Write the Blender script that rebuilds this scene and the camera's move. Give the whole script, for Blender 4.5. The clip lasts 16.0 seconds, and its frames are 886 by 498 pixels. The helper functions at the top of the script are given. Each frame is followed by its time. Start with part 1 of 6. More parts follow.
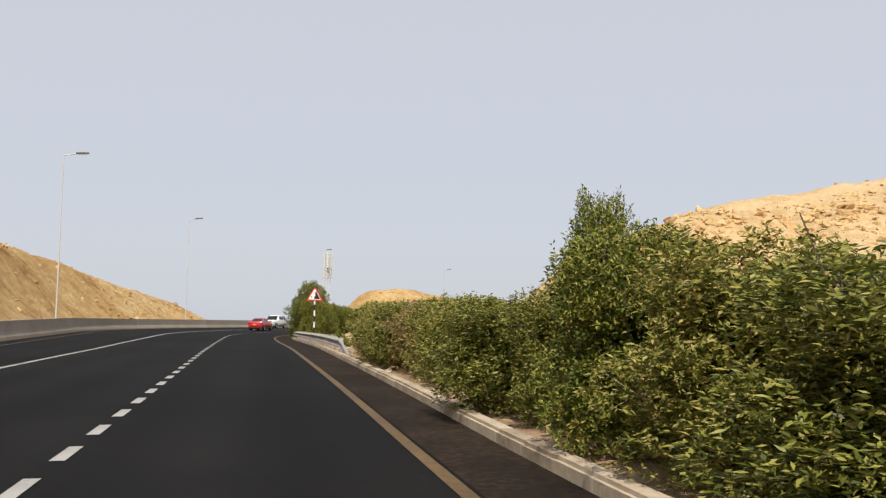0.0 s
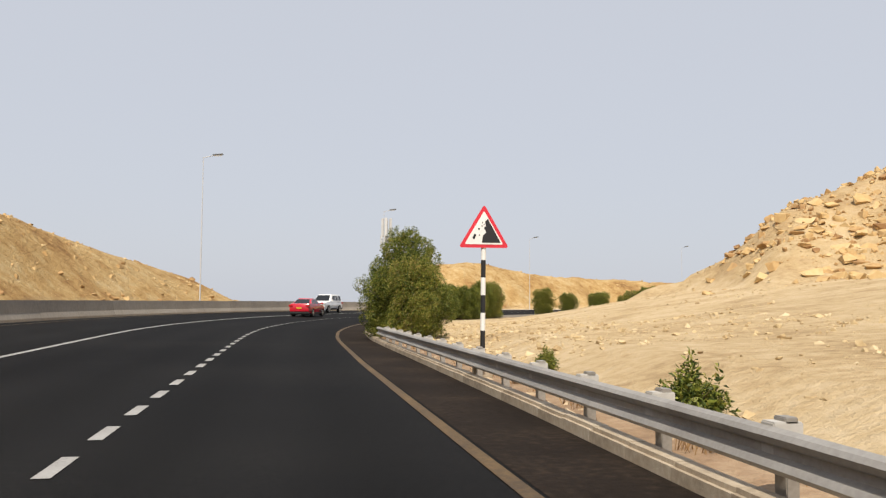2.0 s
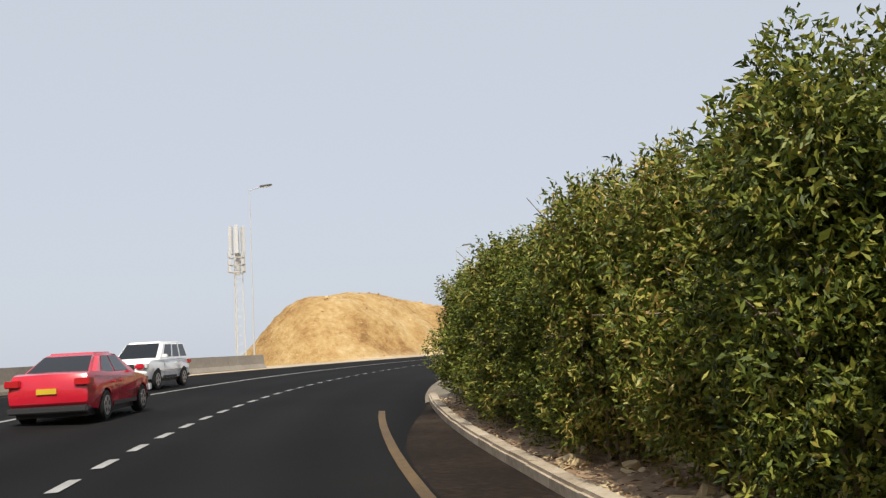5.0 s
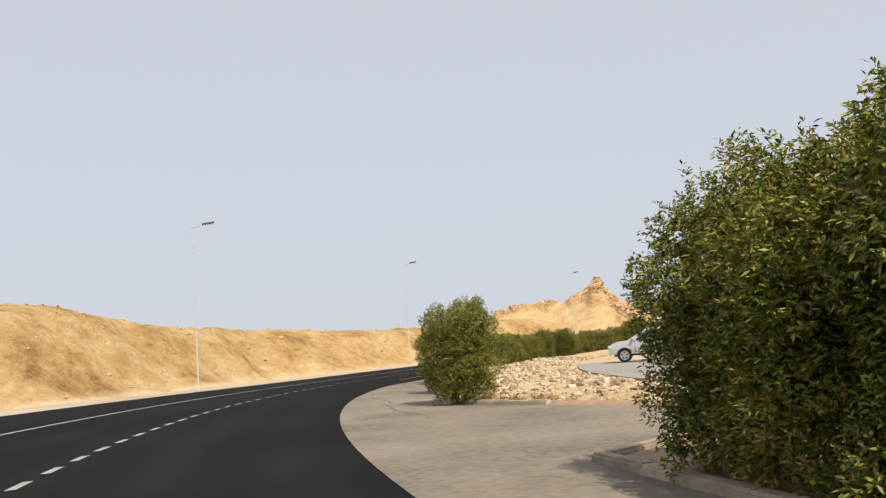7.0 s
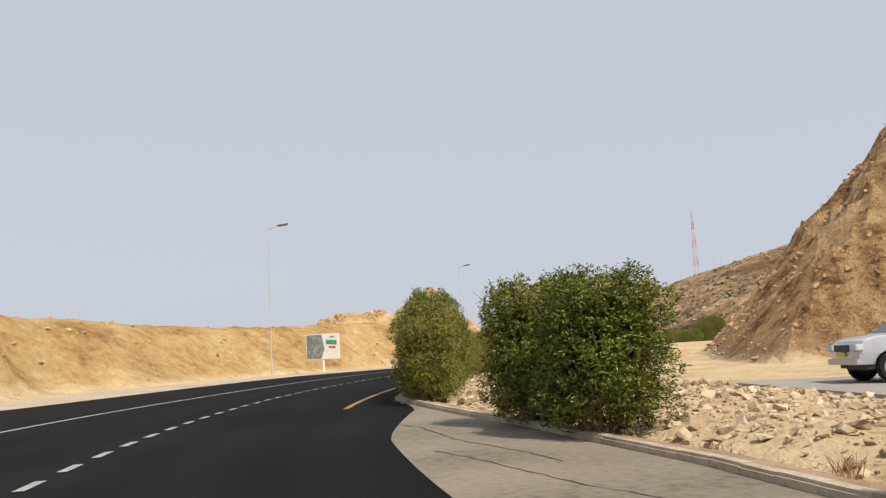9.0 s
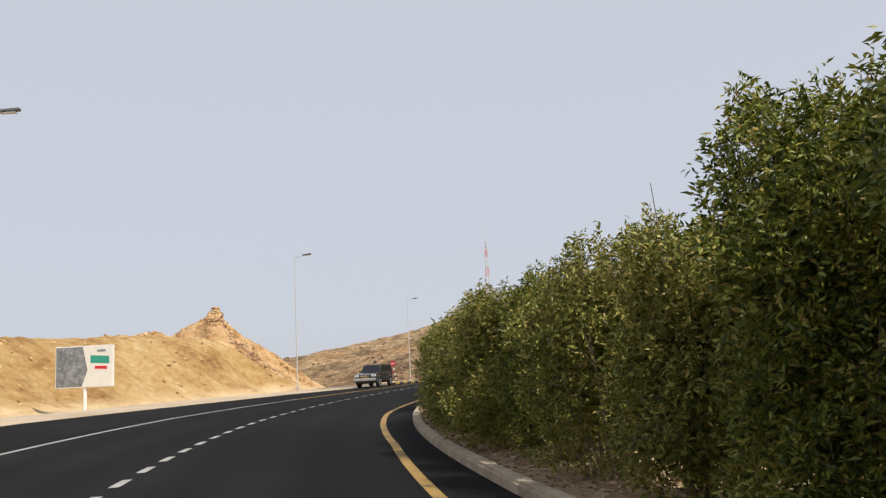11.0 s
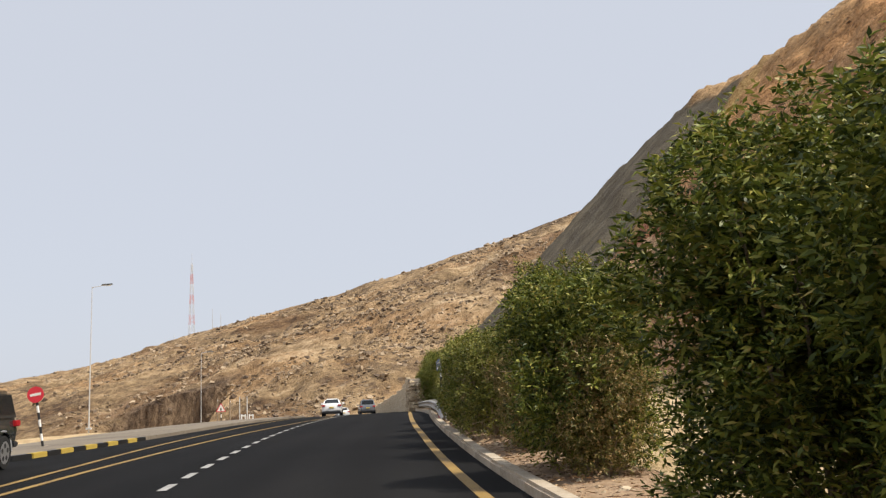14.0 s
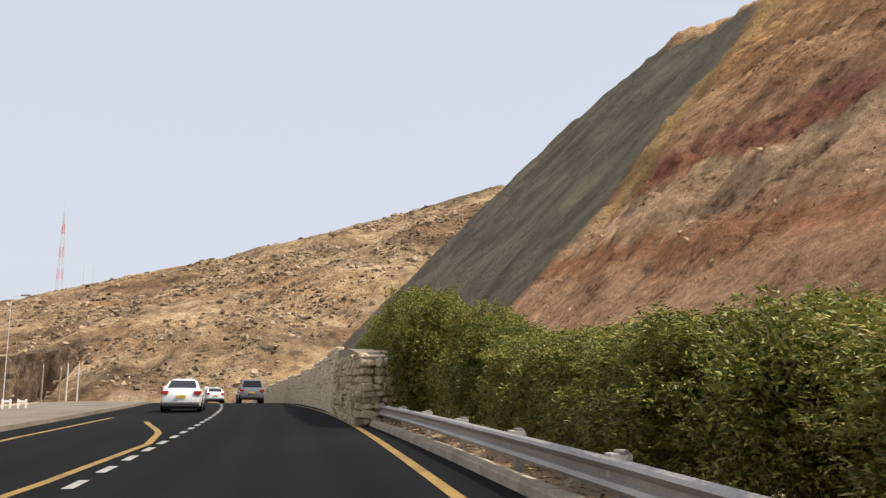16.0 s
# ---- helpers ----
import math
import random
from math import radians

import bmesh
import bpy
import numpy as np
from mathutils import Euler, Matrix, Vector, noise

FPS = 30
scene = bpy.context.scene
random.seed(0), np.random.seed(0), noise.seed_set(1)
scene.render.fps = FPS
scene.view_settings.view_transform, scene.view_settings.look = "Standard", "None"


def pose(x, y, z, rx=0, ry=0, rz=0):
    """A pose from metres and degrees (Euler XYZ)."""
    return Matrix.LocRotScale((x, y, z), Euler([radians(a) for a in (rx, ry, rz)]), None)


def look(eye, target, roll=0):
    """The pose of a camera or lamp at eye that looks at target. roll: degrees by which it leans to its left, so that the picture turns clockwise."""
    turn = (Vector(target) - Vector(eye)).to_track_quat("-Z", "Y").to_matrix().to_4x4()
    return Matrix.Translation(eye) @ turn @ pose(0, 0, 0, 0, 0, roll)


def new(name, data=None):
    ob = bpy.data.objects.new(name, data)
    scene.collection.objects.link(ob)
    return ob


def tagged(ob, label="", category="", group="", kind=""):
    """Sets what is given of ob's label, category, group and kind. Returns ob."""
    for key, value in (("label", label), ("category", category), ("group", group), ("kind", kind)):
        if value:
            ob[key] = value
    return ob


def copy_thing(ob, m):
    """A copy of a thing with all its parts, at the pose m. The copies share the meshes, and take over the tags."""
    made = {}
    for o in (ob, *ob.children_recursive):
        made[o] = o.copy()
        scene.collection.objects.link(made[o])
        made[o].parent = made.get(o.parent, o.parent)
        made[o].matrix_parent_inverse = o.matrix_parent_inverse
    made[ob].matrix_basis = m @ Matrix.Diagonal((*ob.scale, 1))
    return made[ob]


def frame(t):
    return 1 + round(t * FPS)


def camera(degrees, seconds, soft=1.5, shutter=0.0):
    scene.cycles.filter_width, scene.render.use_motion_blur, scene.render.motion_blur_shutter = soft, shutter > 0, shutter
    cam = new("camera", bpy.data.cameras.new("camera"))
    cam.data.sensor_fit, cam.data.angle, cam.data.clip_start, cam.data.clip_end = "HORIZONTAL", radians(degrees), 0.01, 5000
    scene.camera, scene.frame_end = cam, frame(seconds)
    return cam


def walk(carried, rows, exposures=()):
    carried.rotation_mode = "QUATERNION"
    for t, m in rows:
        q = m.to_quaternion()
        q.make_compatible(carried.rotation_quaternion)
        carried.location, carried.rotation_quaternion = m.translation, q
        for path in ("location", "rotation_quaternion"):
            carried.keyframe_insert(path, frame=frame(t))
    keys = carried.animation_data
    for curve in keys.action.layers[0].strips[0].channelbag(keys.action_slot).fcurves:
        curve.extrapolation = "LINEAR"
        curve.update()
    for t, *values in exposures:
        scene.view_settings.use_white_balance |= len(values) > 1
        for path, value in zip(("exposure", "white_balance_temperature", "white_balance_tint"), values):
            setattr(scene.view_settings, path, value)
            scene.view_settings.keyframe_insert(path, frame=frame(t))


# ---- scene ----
# ---- camera and its way ----
FOV = 53.96
KAPPA = [-0.92, -0.92, -0.65, 0.65, -0.46, 9.12, 8.58, 7.54, 7.22, 9.13, 7.47, 6.19, 9.51, 6.06, 2.58, 2.22, -2.48, -2.41, -2.38, -2.33, -2.29, -2.25, -2.22, -2.19, -2.17, -2.15, -2.14, -2.13]
GRADE = [1.67, 1.06, 0.49, 0.53, 0.28, 0.61, 1.20, 2.48, 0.03, 0.03, 0.02, 0.02, 0.02, 0.02]
BANK = [-2.21, 0.05, -0.36, 3.82, 3.87, 4.04, 2.90, 1.75, 2.26, -0.67, -3.41, -0.99, -0.97, -0.73, -0.56, -0.44, -0.35, -0.30, -0.28]
EDGE = [3.58, 3.58, 3.60, 3.65, 3.70, 3.55, 3.64, 3.82, 3.86, 3.78, 3.74, 3.70, 3.66, 3.62, 4.09, 4.37, 4.12, 4.62, 4.55, 4.73, 4.75, 4.64, 4.56, 4.52, 4.45, 4.41, 4.37, 4.34, 4.32, 4.29, 4.27, 4.25, 4.24, 4.23, 4.22, 4.21, 4.21]
CENTRE = [-4.60, -4.61, -4.41, -4.11, -3.95, -3.81, -3.79, -3.77, -3.77, -3.76]
PATH = [
    (0, 1.910, 0.000, 1.463, -11.56, 5.14, 0.50),
    (0.5, 1.884, 8.574, 1.562, -12.67, 3.81, -0.36),
    (1, 1.800, 17.140, 1.662, -9.52, 4.81, -0.53),
    (1.5, 1.667, 25.696, 1.753, -9.41, 7.00, -0.68),
    (2, 1.514, 34.238, 1.833, -8.84, 3.74, 0.40),
    (2.5, 1.433, 42.751, 1.895, -10.65, 8.61, -1.20),
    (3, 1.384, 51.234, 1.928, -9.29, 8.51, -0.81),
    (3.5, 1.338, 59.689, 1.949, -9.03, 6.16, -1.58),
    (4, 1.309, 68.081, 1.963, -11.76, 5.95, -1.24),
    (4.5, 1.541, 76.361, 1.995, -15.43, 6.19, -2.29),
    (5, 2.268, 84.516, 2.034, -20.67, 6.44, -3.19),
    (5.5, 3.596, 92.558, 2.074, -25.97, 6.68, -4.09),
    (6, 5.500, 100.454, 2.113, -31.14, 6.92, -4.99),
    (6.5, 7.946, 108.175, 2.150, -36.14, 7.13, -5.91),
    (7, 10.956, 115.728, 2.180, -40.66, 7.18, -4.52),
    (7.5, 14.467, 123.124, 2.206, -45.40, 6.94, -4.57),
    (8, 18.456, 130.333, 2.234, -47.39, 7.27, -4.38),
    (8.5, 22.758, 137.425, 2.270, -50.34, 7.16, -3.87),
    (9, 27.432, 144.329, 2.314, -53.08, 7.28, -2.97),
    (9.5, 32.612, 150.912, 2.363, -57.28, 8.12, -3.84),
    (10, 38.320, 157.126, 2.417, -61.08, 8.19, -2.88),
    (10.5, 44.582, 162.891, 2.475, -64.46, 8.30, -2.89),
    (11, 51.281, 168.276, 2.540, -67.54, 8.43, -2.90),
    (11.5, 58.367, 173.284, 2.611, -70.36, 8.56, -3.08),
    (12, 65.798, 177.916, 2.689, -73.03, 8.70, -3.37),
    (12.5, 73.544, 182.102, 2.780, -76.33, 8.84, -3.66),
    (13, 81.742, 185.480, 2.883, -82.58, 8.36, -3.66),
    (13.5, 90.283, 188.216, 3.030, -84.21, 9.92, -2.88),
    (14, 99.114, 190.385, 3.208, -87.14, 10.07, -2.73),
    (14.5, 108.085, 192.138, 3.418, -88.16, 9.65, -0.89),
    (15, 117.085, 193.567, 3.652, -93.88, 9.27, 0.56),
    (15.5, 126.081, 194.748, 3.883, -94.43, 8.69, 0.80),
    (16, 135.039, 195.723, 4.063, -94.06, 8.69, 0.54),
]

cam = camera(FOV, 16.0, soft=1.3)


def aim(x, y, z, yaw, pitch, roll):
    """The camera's pose from its place and its yaw (to the left from +y), pitch (up) and roll."""
    a, b = radians(yaw), radians(pitch)
    eye = Vector((x, y, z))
    return look(eye, eye + Vector((-math.sin(a) * math.cos(b), math.cos(a) * math.cos(b), math.sin(b))), roll)


EXPOSURES = [(0.0, 0.1, 6500, 10), (0.6, 0.05, 6500, 10), (1.5, -0.12, 6500, 10), (2.0, 0.08, 6500, 10), (2.5, -0.22, 6500, 10), (3.0, -0.25, 6500, 10), (3.5, -0.02, 6450, 9), (4.0, 0.25, 6000, 5), (5.2, 0.1, 6400, 9), (6.5, 0.05, 6500, 10), (7.0, 0.14, 6500, 10), (7.5, -0.2, 6500, 10), (8.0, -0.18, 6500, 10), (8.5, 0.1, 6420, 10), (9.0, 0.02, 6400, 10), (10.0, 0.06, 6430, 11), (12.5, 0.08, 6380, 9), (13.0, 0.2, 6380, 10), (13.5, 0.18, 6380, 10), (14.2, 0.2, 6400, 10), (15.0, 0.38, 6420, 11), (15.5, 0.35, 6420, 11), (16.0, 0.28, 6400, 11)]
walk(cam, [(t, aim(*row)) for t, *row in PATH], EXPOSURES)

# ---- world and sun ----
SUN = Vector((-0.15, -0.585, 0.80)).normalized()
elevation = math.asin(SUN.z)
world = bpy.data.worlds.new("sky")
scene.world = world
world.use_nodes = True
wn = world.node_tree.nodes
sky = wn.new("ShaderNodeTexSky")
sky.sky_type = "NISHITA"
sky.sun_disc = False
sky.sun_elevation = elevation
sky.sun_rotation = math.atan2(SUN.x, SUN.y)
sky.air_density, sky.dust_density, sky.ozone_density, sky.altitude = 1.0, 2.5, 1.5, 50
# dust in the air: most of the sky's light is scattered evenly
haze = wn.new("ShaderNodeMix")
haze.data_type = "RGBA"
haze.inputs[0].default_value = 0.86
haze.inputs[7].default_value = (6.17, 6.42, 7.02, 1)
wn["Background"].inputs["Strength"].default_value = 0.1
world.node_tree.links.new(sky.outputs[0], haze.inputs[6])
world.node_tree.links.new(haze.outputs[2], wn["Background"].inputs["Color"])
lamp = bpy.data.lights.new("sun", "SUN")
lamp.energy, lamp.angle, lamp.color = 4.8, radians(0.6), (1.0, 0.91, 0.77)
sun = new("sun", lamp)
sun.matrix_world = look(SUN * 100, (0, 0, 0))

# ---- the road's line: s along it, d to its right, h above it ----
S = np.arange(-60, 461, 1.0)


def knots(values, step):
    return np.interp(S, -20 + step * np.arange(len(values)), values)


def summed(rate):
    total = np.concatenate([[0], np.cumsum((rate[1:] + rate[:-1]) / 2)])
    return total - np.interp(0, S, total)


HEAD = summed(knots(KAPPA, 20) * 1e-3)
RX, RY = summed(np.sin(HEAD)), summed(np.cos(HEAD))
SLOPE = knots(GRADE, 40) * 1e-2
SLOPE = np.where(S > 300, np.interp(S, [300, 335, 370, 420], [0.0, -0.012, -0.035, -0.05]), SLOPE)
RZ = summed(SLOPE)
TILT = knots(BANK, 30) * 1e-2
TILT = np.where(S > 300, np.interp(S, [300, 340], [np.interp(300, S, TILT), 0]), TILT)


def edge(s):
    return float(np.interp(s, -20 + 15 * np.arange(len(EDGE)), EDGE))


def centre(s):
    return float(np.interp(s, -20 + 60 * np.arange(len(CENTRE)), CENTRE))


def spot(s, d, h=0.0):
    a = np.interp(s, S, HEAD)
    z = np.interp(s, S, RZ) - np.clip(d, -9, 9) * np.interp(s, S, TILT)
    return Vector((np.interp(s, S, RX) + d * math.cos(a), np.interp(s, S, RY) - d * math.sin(a), z + h))


def turn(s):
    """Degrees about z that lay +y along the road."""
    return -math.degrees(np.interp(s, S, HEAD))


def road_place(x, y):
    """Road coordinates s, d and the road's height there, for arrays of places."""
    s, d, z = np.empty_like(x), np.empty_like(x), np.empty_like(x)
    for i in range(0, len(x), 4000):
        px, py = x[i : i + 4000], y[i : i + 4000]
        q = ((px[:, None] - RX[None, ::2]) ** 2 + (py[:, None] - RY[None, ::2]) ** 2).argmin(1) * 2
        a = HEAD[q]
        dx, dy = px - RX[q], py - RY[q]
        s[i : i + 4000] = S[q] + dx * np.sin(a) + dy * np.cos(a)
        d[i : i + 4000] = dx * np.cos(a) - dy * np.sin(a)
        z[i : i + 4000] = RZ[q] - np.clip(d[i : i + 4000], -9, 9) * TILT[q]
    return s, d, z


# ---- noise for shapes ----
def lattice(ix, iy, seed):
    n = (ix * 374761393 + iy * 668265263 + seed * 974634541) & 0x7FFFFFFF
    n = ((n ^ (n >> 13)) * 1274126177) & 0x7FFFFFFF
    return ((n ^ (n >> 16)) & 0xFFFF) / 65535.0


def value_noise(x, y, seed):
    ix, iy = np.floor(x).astype(np.int64), np.floor(y).astype(np.int64)
    fx, fy = x - ix, y - iy
    fx, fy = fx * fx * (3 - 2 * fx), fy * fy * (3 - 2 * fy)
    a, b = lattice(ix, iy, seed), lattice(ix + 1, iy, seed)
    c, e = lattice(ix, iy + 1, seed), lattice(ix + 1, iy + 1, seed)
    return (a + (b - a) * fx) + ((c + (e - c) * fx) - (a + (b - a) * fx)) * fy


def fbm(x, y, seed, octaves=4):
    """About -1 to 1."""
    out, amp = np.zeros_like(x, dtype=float), 0.5
    for k in range(octaves):
        out += amp * (2 * value_noise(x * 2**k + 17.3 * k, y * 2**k - 9.1 * k, seed + k) - 1)
        amp *= 0.5
    return out


def ridged(x, y, seed, octaves=3):
    out, amp = np.zeros_like(x, dtype=float), 0.6
    for k in range(octaves):
        out += amp * (1 - np.abs(2 * value_noise(x * 2**k + 5.7 * k, y * 2**k + 3.3 * k, seed + k) - 1))
        amp *= 0.45
    return out


def smooth(a, b, v):
    t = np.clip((v - a) / (b - a), 0, 1)
    return t * t * (3 - 2 * t)


# ---- materials ----
def material(name, stops, scale=1.0, fine=12.0, rough=0.85, bump=0.3, bump_scale=None, metal=0.0, island=0.0, object_random=0.0, spec=0.5, distance=0.02):
    """Colour from noise at two scales through the stops, with relief. island, object_random: how far pieces differ."""
    m = bpy.data.materials.new(name)
    m.use_nodes = True
    n, l = m.node_tree.nodes, m.node_tree.links
    b = n["Principled BSDF"]
    co = n.new("ShaderNodeTexCoord")
    big, small = n.new("ShaderNodeTexNoise"), n.new("ShaderNodeTexNoise")
    big.inputs["Scale"].default_value, small.inputs["Scale"].default_value = scale, fine
    big.inputs["Detail"].default_value, small.inputs["Detail"].default_value = 5, 4
    for t in (big, small):
        l.new(co.outputs["Object"], t.inputs["Vector"])
    mix = n.new("ShaderNodeMath")
    mix.operation = "MULTIPLY_ADD"
    mix.inputs[1].default_value, mix.inputs[2].default_value = 0.45, 0.0
    l.new(small.outputs["Fac"], mix.inputs[0])
    add = n.new("ShaderNodeMath")
    add.operation = "MULTIPLY_ADD"
    add.inputs[1].default_value = 0.55
    l.new(big.outputs["Fac"], add.inputs[0])
    l.new(mix.outputs[0], add.inputs[2])
    value = add.outputs[0]
    for amount, node, socket in ((island, "ShaderNodeNewGeometry", "Random Per Island"), (object_random, "ShaderNodeObjectInfo", "Random")):
        if amount:
            r = n.new(node)
            shift = n.new("ShaderNodeMath")
            shift.operation = "MULTIPLY_ADD"
            shift.inputs[1].default_value, shift.inputs[2].default_value = amount, -amount / 2
            l.new(r.outputs[socket], shift.inputs[0])
            more = n.new("ShaderNodeMath")
            l.new(value, more.inputs[0])
            l.new(shift.outputs[0], more.inputs[1])
            value = more.outputs[0]
    ramp = n.new("ShaderNodeValToRGB")
    e = ramp.color_ramp.elements
    while len(e) < len(stops):
        e.new(0.5)
    for k, (pos, col) in enumerate(stops):
        e[k].position, e[k].color = pos, (*col, 1)
    l.new(value, ramp.inputs[0])
    l.new(ramp.outputs[0], b.inputs["Base Color"])
    b.inputs["Roughness"].default_value, b.inputs["Metallic"].default_value = rough, metal
    b.inputs["Specular IOR Level"].default_value = spec
    if bump:
        t = n.new("ShaderNodeTexNoise")
        t.inputs["Scale"].default_value, t.inputs["Detail"].default_value = bump_scale or fine * 2, 6
        l.new(co.outputs["Object"], t.inputs["Vector"])
        k = n.new("ShaderNodeBump")
        k.inputs["Strength"].default_value, k.inputs["Distance"].default_value = bump, distance
        l.new(t.outputs["Fac"], k.inputs["Height"])
        l.new(k.outputs[0], b.inputs["Normal"])
    return m


def plain(name, col, rough=0.5, metal=0.0, emit=0.0, coat=0.0):
    r, g, b = col
    m = material(name, [(0.3, (r * 0.88, g * 0.88, b * 0.88)), (0.7, (min(1, r * 1.08), min(1, g * 1.08), min(1, b * 1.08)))], 3, 40, rough, 0.04, metal=metal)
    m.node_tree.nodes["Principled BSDF"].inputs["Coat Weight"].default_value = coat
    return m


ASPHALT = material("asphalt", [(0.3, (0.0045, 0.0045, 0.005)), (0.5, (0.0078, 0.0077, 0.0081)), (0.72, (0.015, 0.0145, 0.014))], 0.15, 24, 0.9, 0.5, 160, distance=0.006, spec=0.08)


def worn_by_wheels(m):
    """Paler bands where the wheels run, over the asphalt's own colour."""
    n, l = m.node_tree.nodes, m.node_tree.links
    a, w, r, mix = n.new("ShaderNodeAttribute"), n.new("ShaderNodeMath"), n.new("ShaderNodeMapRange"), n.new("ShaderNodeMix")
    a.attribute_name = "lane"
    v = n.new("ShaderNodeMath")
    v.operation = "MULTIPLY"
    v.inputs[1].default_value = 2 * math.pi * 8
    l.new(a.outputs["Fac"], v.inputs[0])
    w.operation = "SINE"
    l.new(v.outputs[0], w.inputs[0])
    l.new(w.outputs[0], r.inputs[0])
    r.inputs[1].default_value, r.inputs[2].default_value = -1, 1
    r.inputs[3].default_value, r.inputs[4].default_value = 0.88, 1.18
    mix.data_type, mix.blend_type = "RGBA", "MULTIPLY"
    mix.inputs[0].default_value = 1.0
    b = n["Principled BSDF"]
    l.new(b.inputs["Base Color"].links[0].from_socket, mix.inputs[6])
    l.new(r.outputs[0], mix.inputs[7])
    l.new(mix.outputs[2], b.inputs["Base Color"])


worn_by_wheels(ASPHALT)
DUSTY = material("dusty_asphalt_shoulder", [(0.3, (0.010, 0.0075, 0.006)), (0.5, (0.020, 0.0145, 0.011)), (0.72, (0.055, 0.039, 0.027))], 0.5, 9, 0.92, 0.4, 60, distance=0.01, spec=0.08)
SIDE = material("grey_side_road_asphalt", [(0.25, (0.19, 0.172, 0.15)), (0.75, (0.31, 0.28, 0.245))], 0.2, 12, 0.85, 0.3, 80)
CONCRETE = material("dusty_concrete_slab", [(0.36, (0.10, 0.08, 0.059)), (0.45, (0.16, 0.132, 0.098)), (0.54, (0.195, 0.162, 0.12)), (0.66, (0.235, 0.198, 0.148))], 0.35, 7, 0.9, 0.35, 40)
KERB = material("kerb_concrete", [(0.25, (0.22, 0.175, 0.125)), (0.5, (0.38, 0.31, 0.225)), (0.75, (0.49, 0.42, 0.325))], 0.9, 14, 0.9, 0.4, 60, object_random=0.25)
BARRIER = material("barrier_concrete", [(0.2, (0.18, 0.155, 0.13)), (0.55, (0.28, 0.25, 0.21)), (0.85, (0.37, 0.335, 0.29))], 0.4, 6, 0.9, 0.3, 40, object_random=0.2)
WHITE_LINE = material("worn_white_road_paint", [(0.25, (0.12, 0.115, 0.11)), (0.44, (0.28, 0.272, 0.26)), (0.8, (0.40, 0.392, 0.38))], 1.3, 22, 0.7, 0.2, 90)
FADED_LINE = material("faded_yellow_road_paint", [(0.25, (0.03, 0.02, 0.012)), (0.5, (0.09, 0.054, 0.019)), (0.8, (0.19, 0.115, 0.036))], 0.6, 14, 0.75, 0.2, 90)
YELLOW_LINE = material("worn_yellow_road_paint", [(0.30, (0.06, 0.036, 0.014)), (0.46, (0.23, 0.14, 0.032)), (0.72, (0.35, 0.225, 0.05))], 1.1, 20, 0.7, 0.2, 90)
STEEL = material("galvanised_steel", [(0.25, (0.27, 0.25, 0.225)), (0.7, (0.43, 0.405, 0.37))], 1.2, 20, 0.52, 0.05, metal=0.45, object_random=0.2)
POLE = material("grey_painted_steel", [(0.25, (0.45, 0.455, 0.46)), (0.7, (0.55, 0.555, 0.56))], 0.6, 10, 0.5, 0.03, metal=0.0)
BLOCK = material("pale_spacer_plastic", [(0.25, (0.36, 0.345, 0.32)), (0.7, (0.50, 0.48, 0.45))], 1.5, 18, 0.7, 0.1)
ROCK = material("limestone_rubble", [(0.15, (0.17, 0.11, 0.065)), (0.4, (0.36, 0.265, 0.165)), (0.65, (0.50, 0.395, 0.265)), (0.9, (0.63, 0.53, 0.39))], 2.2, 9, 0.92, 0.6, 20, island=0.55)
STONE = material("pale_wall_stone", [(0.15, (0.20, 0.14, 0.085)), (0.45, (0.41, 0.31, 0.195)), (0.8, (0.58, 0.475, 0.33))], 1.5, 9, 0.92, 0.7, 18, object_random=0.5, island=0.15)
MORTAR = material("wall_core_mortar", [(0.3, (0.20, 0.16, 0.11)), (0.7, (0.32, 0.26, 0.19))], 1.0, 9, 0.95, 0.5, 30)
BARK = material("twig_bark", [(0.3, (0.15, 0.11, 0.075)), (0.7, (0.33, 0.26, 0.19))], 4, 30, 0.9, 0.4, 60)


def leaf_material(name, stops):
    m = material(name, stops, 1.2, 9, 0.5, 0.0, island=0.85, object_random=0.2, spec=0.3)
    n, l = m.node_tree.nodes, m.node_tree.links
    b, out = n["Principled BSDF"], n["Material Output"]
    t, mix = n.new("ShaderNodeBsdfTranslucent"), n.new("ShaderNodeMixShader")
    ramp = [k for k in n if k.bl_idname == "ShaderNodeValToRGB"][0]
    l.new(ramp.outputs[0], t.inputs["Color"])
    mix.inputs[0].default_value = 0.21
    l.new(b.outputs[0], mix.inputs[1])
    l.new(t.outputs[0], mix.inputs[2])
    l.new(mix.outputs[0], out.inputs["Surface"])
    return m


LEAF = leaf_material("glossy_green_leaves", [(0.12, (0.034, 0.053, 0.009)), (0.38, (0.106, 0.138, 0.021)), (0.62, (0.200, 0.225, 0.035)), (0.84, (0.323, 0.309, 0.060)), (0.97, (0.388, 0.273, 0.079))])
OLIVE_LEAF = leaf_material("olive_leaves", [(0.12, (0.061, 0.074, 0.015)), (0.36, (0.161, 0.180, 0.032)), (0.58, (0.255, 0.259, 0.052)), (0.80, (0.342, 0.306, 0.080)), (0.97, (0.393, 0.297, 0.103))])
DRY_LEAF = leaf_material("browning_leaves", [(0.12, (0.066, 0.073, 0.020)), (0.40, (0.181, 0.177, 0.045)), (0.62, (0.308, 0.237, 0.086)), (0.92, (0.440, 0.287, 0.146))])


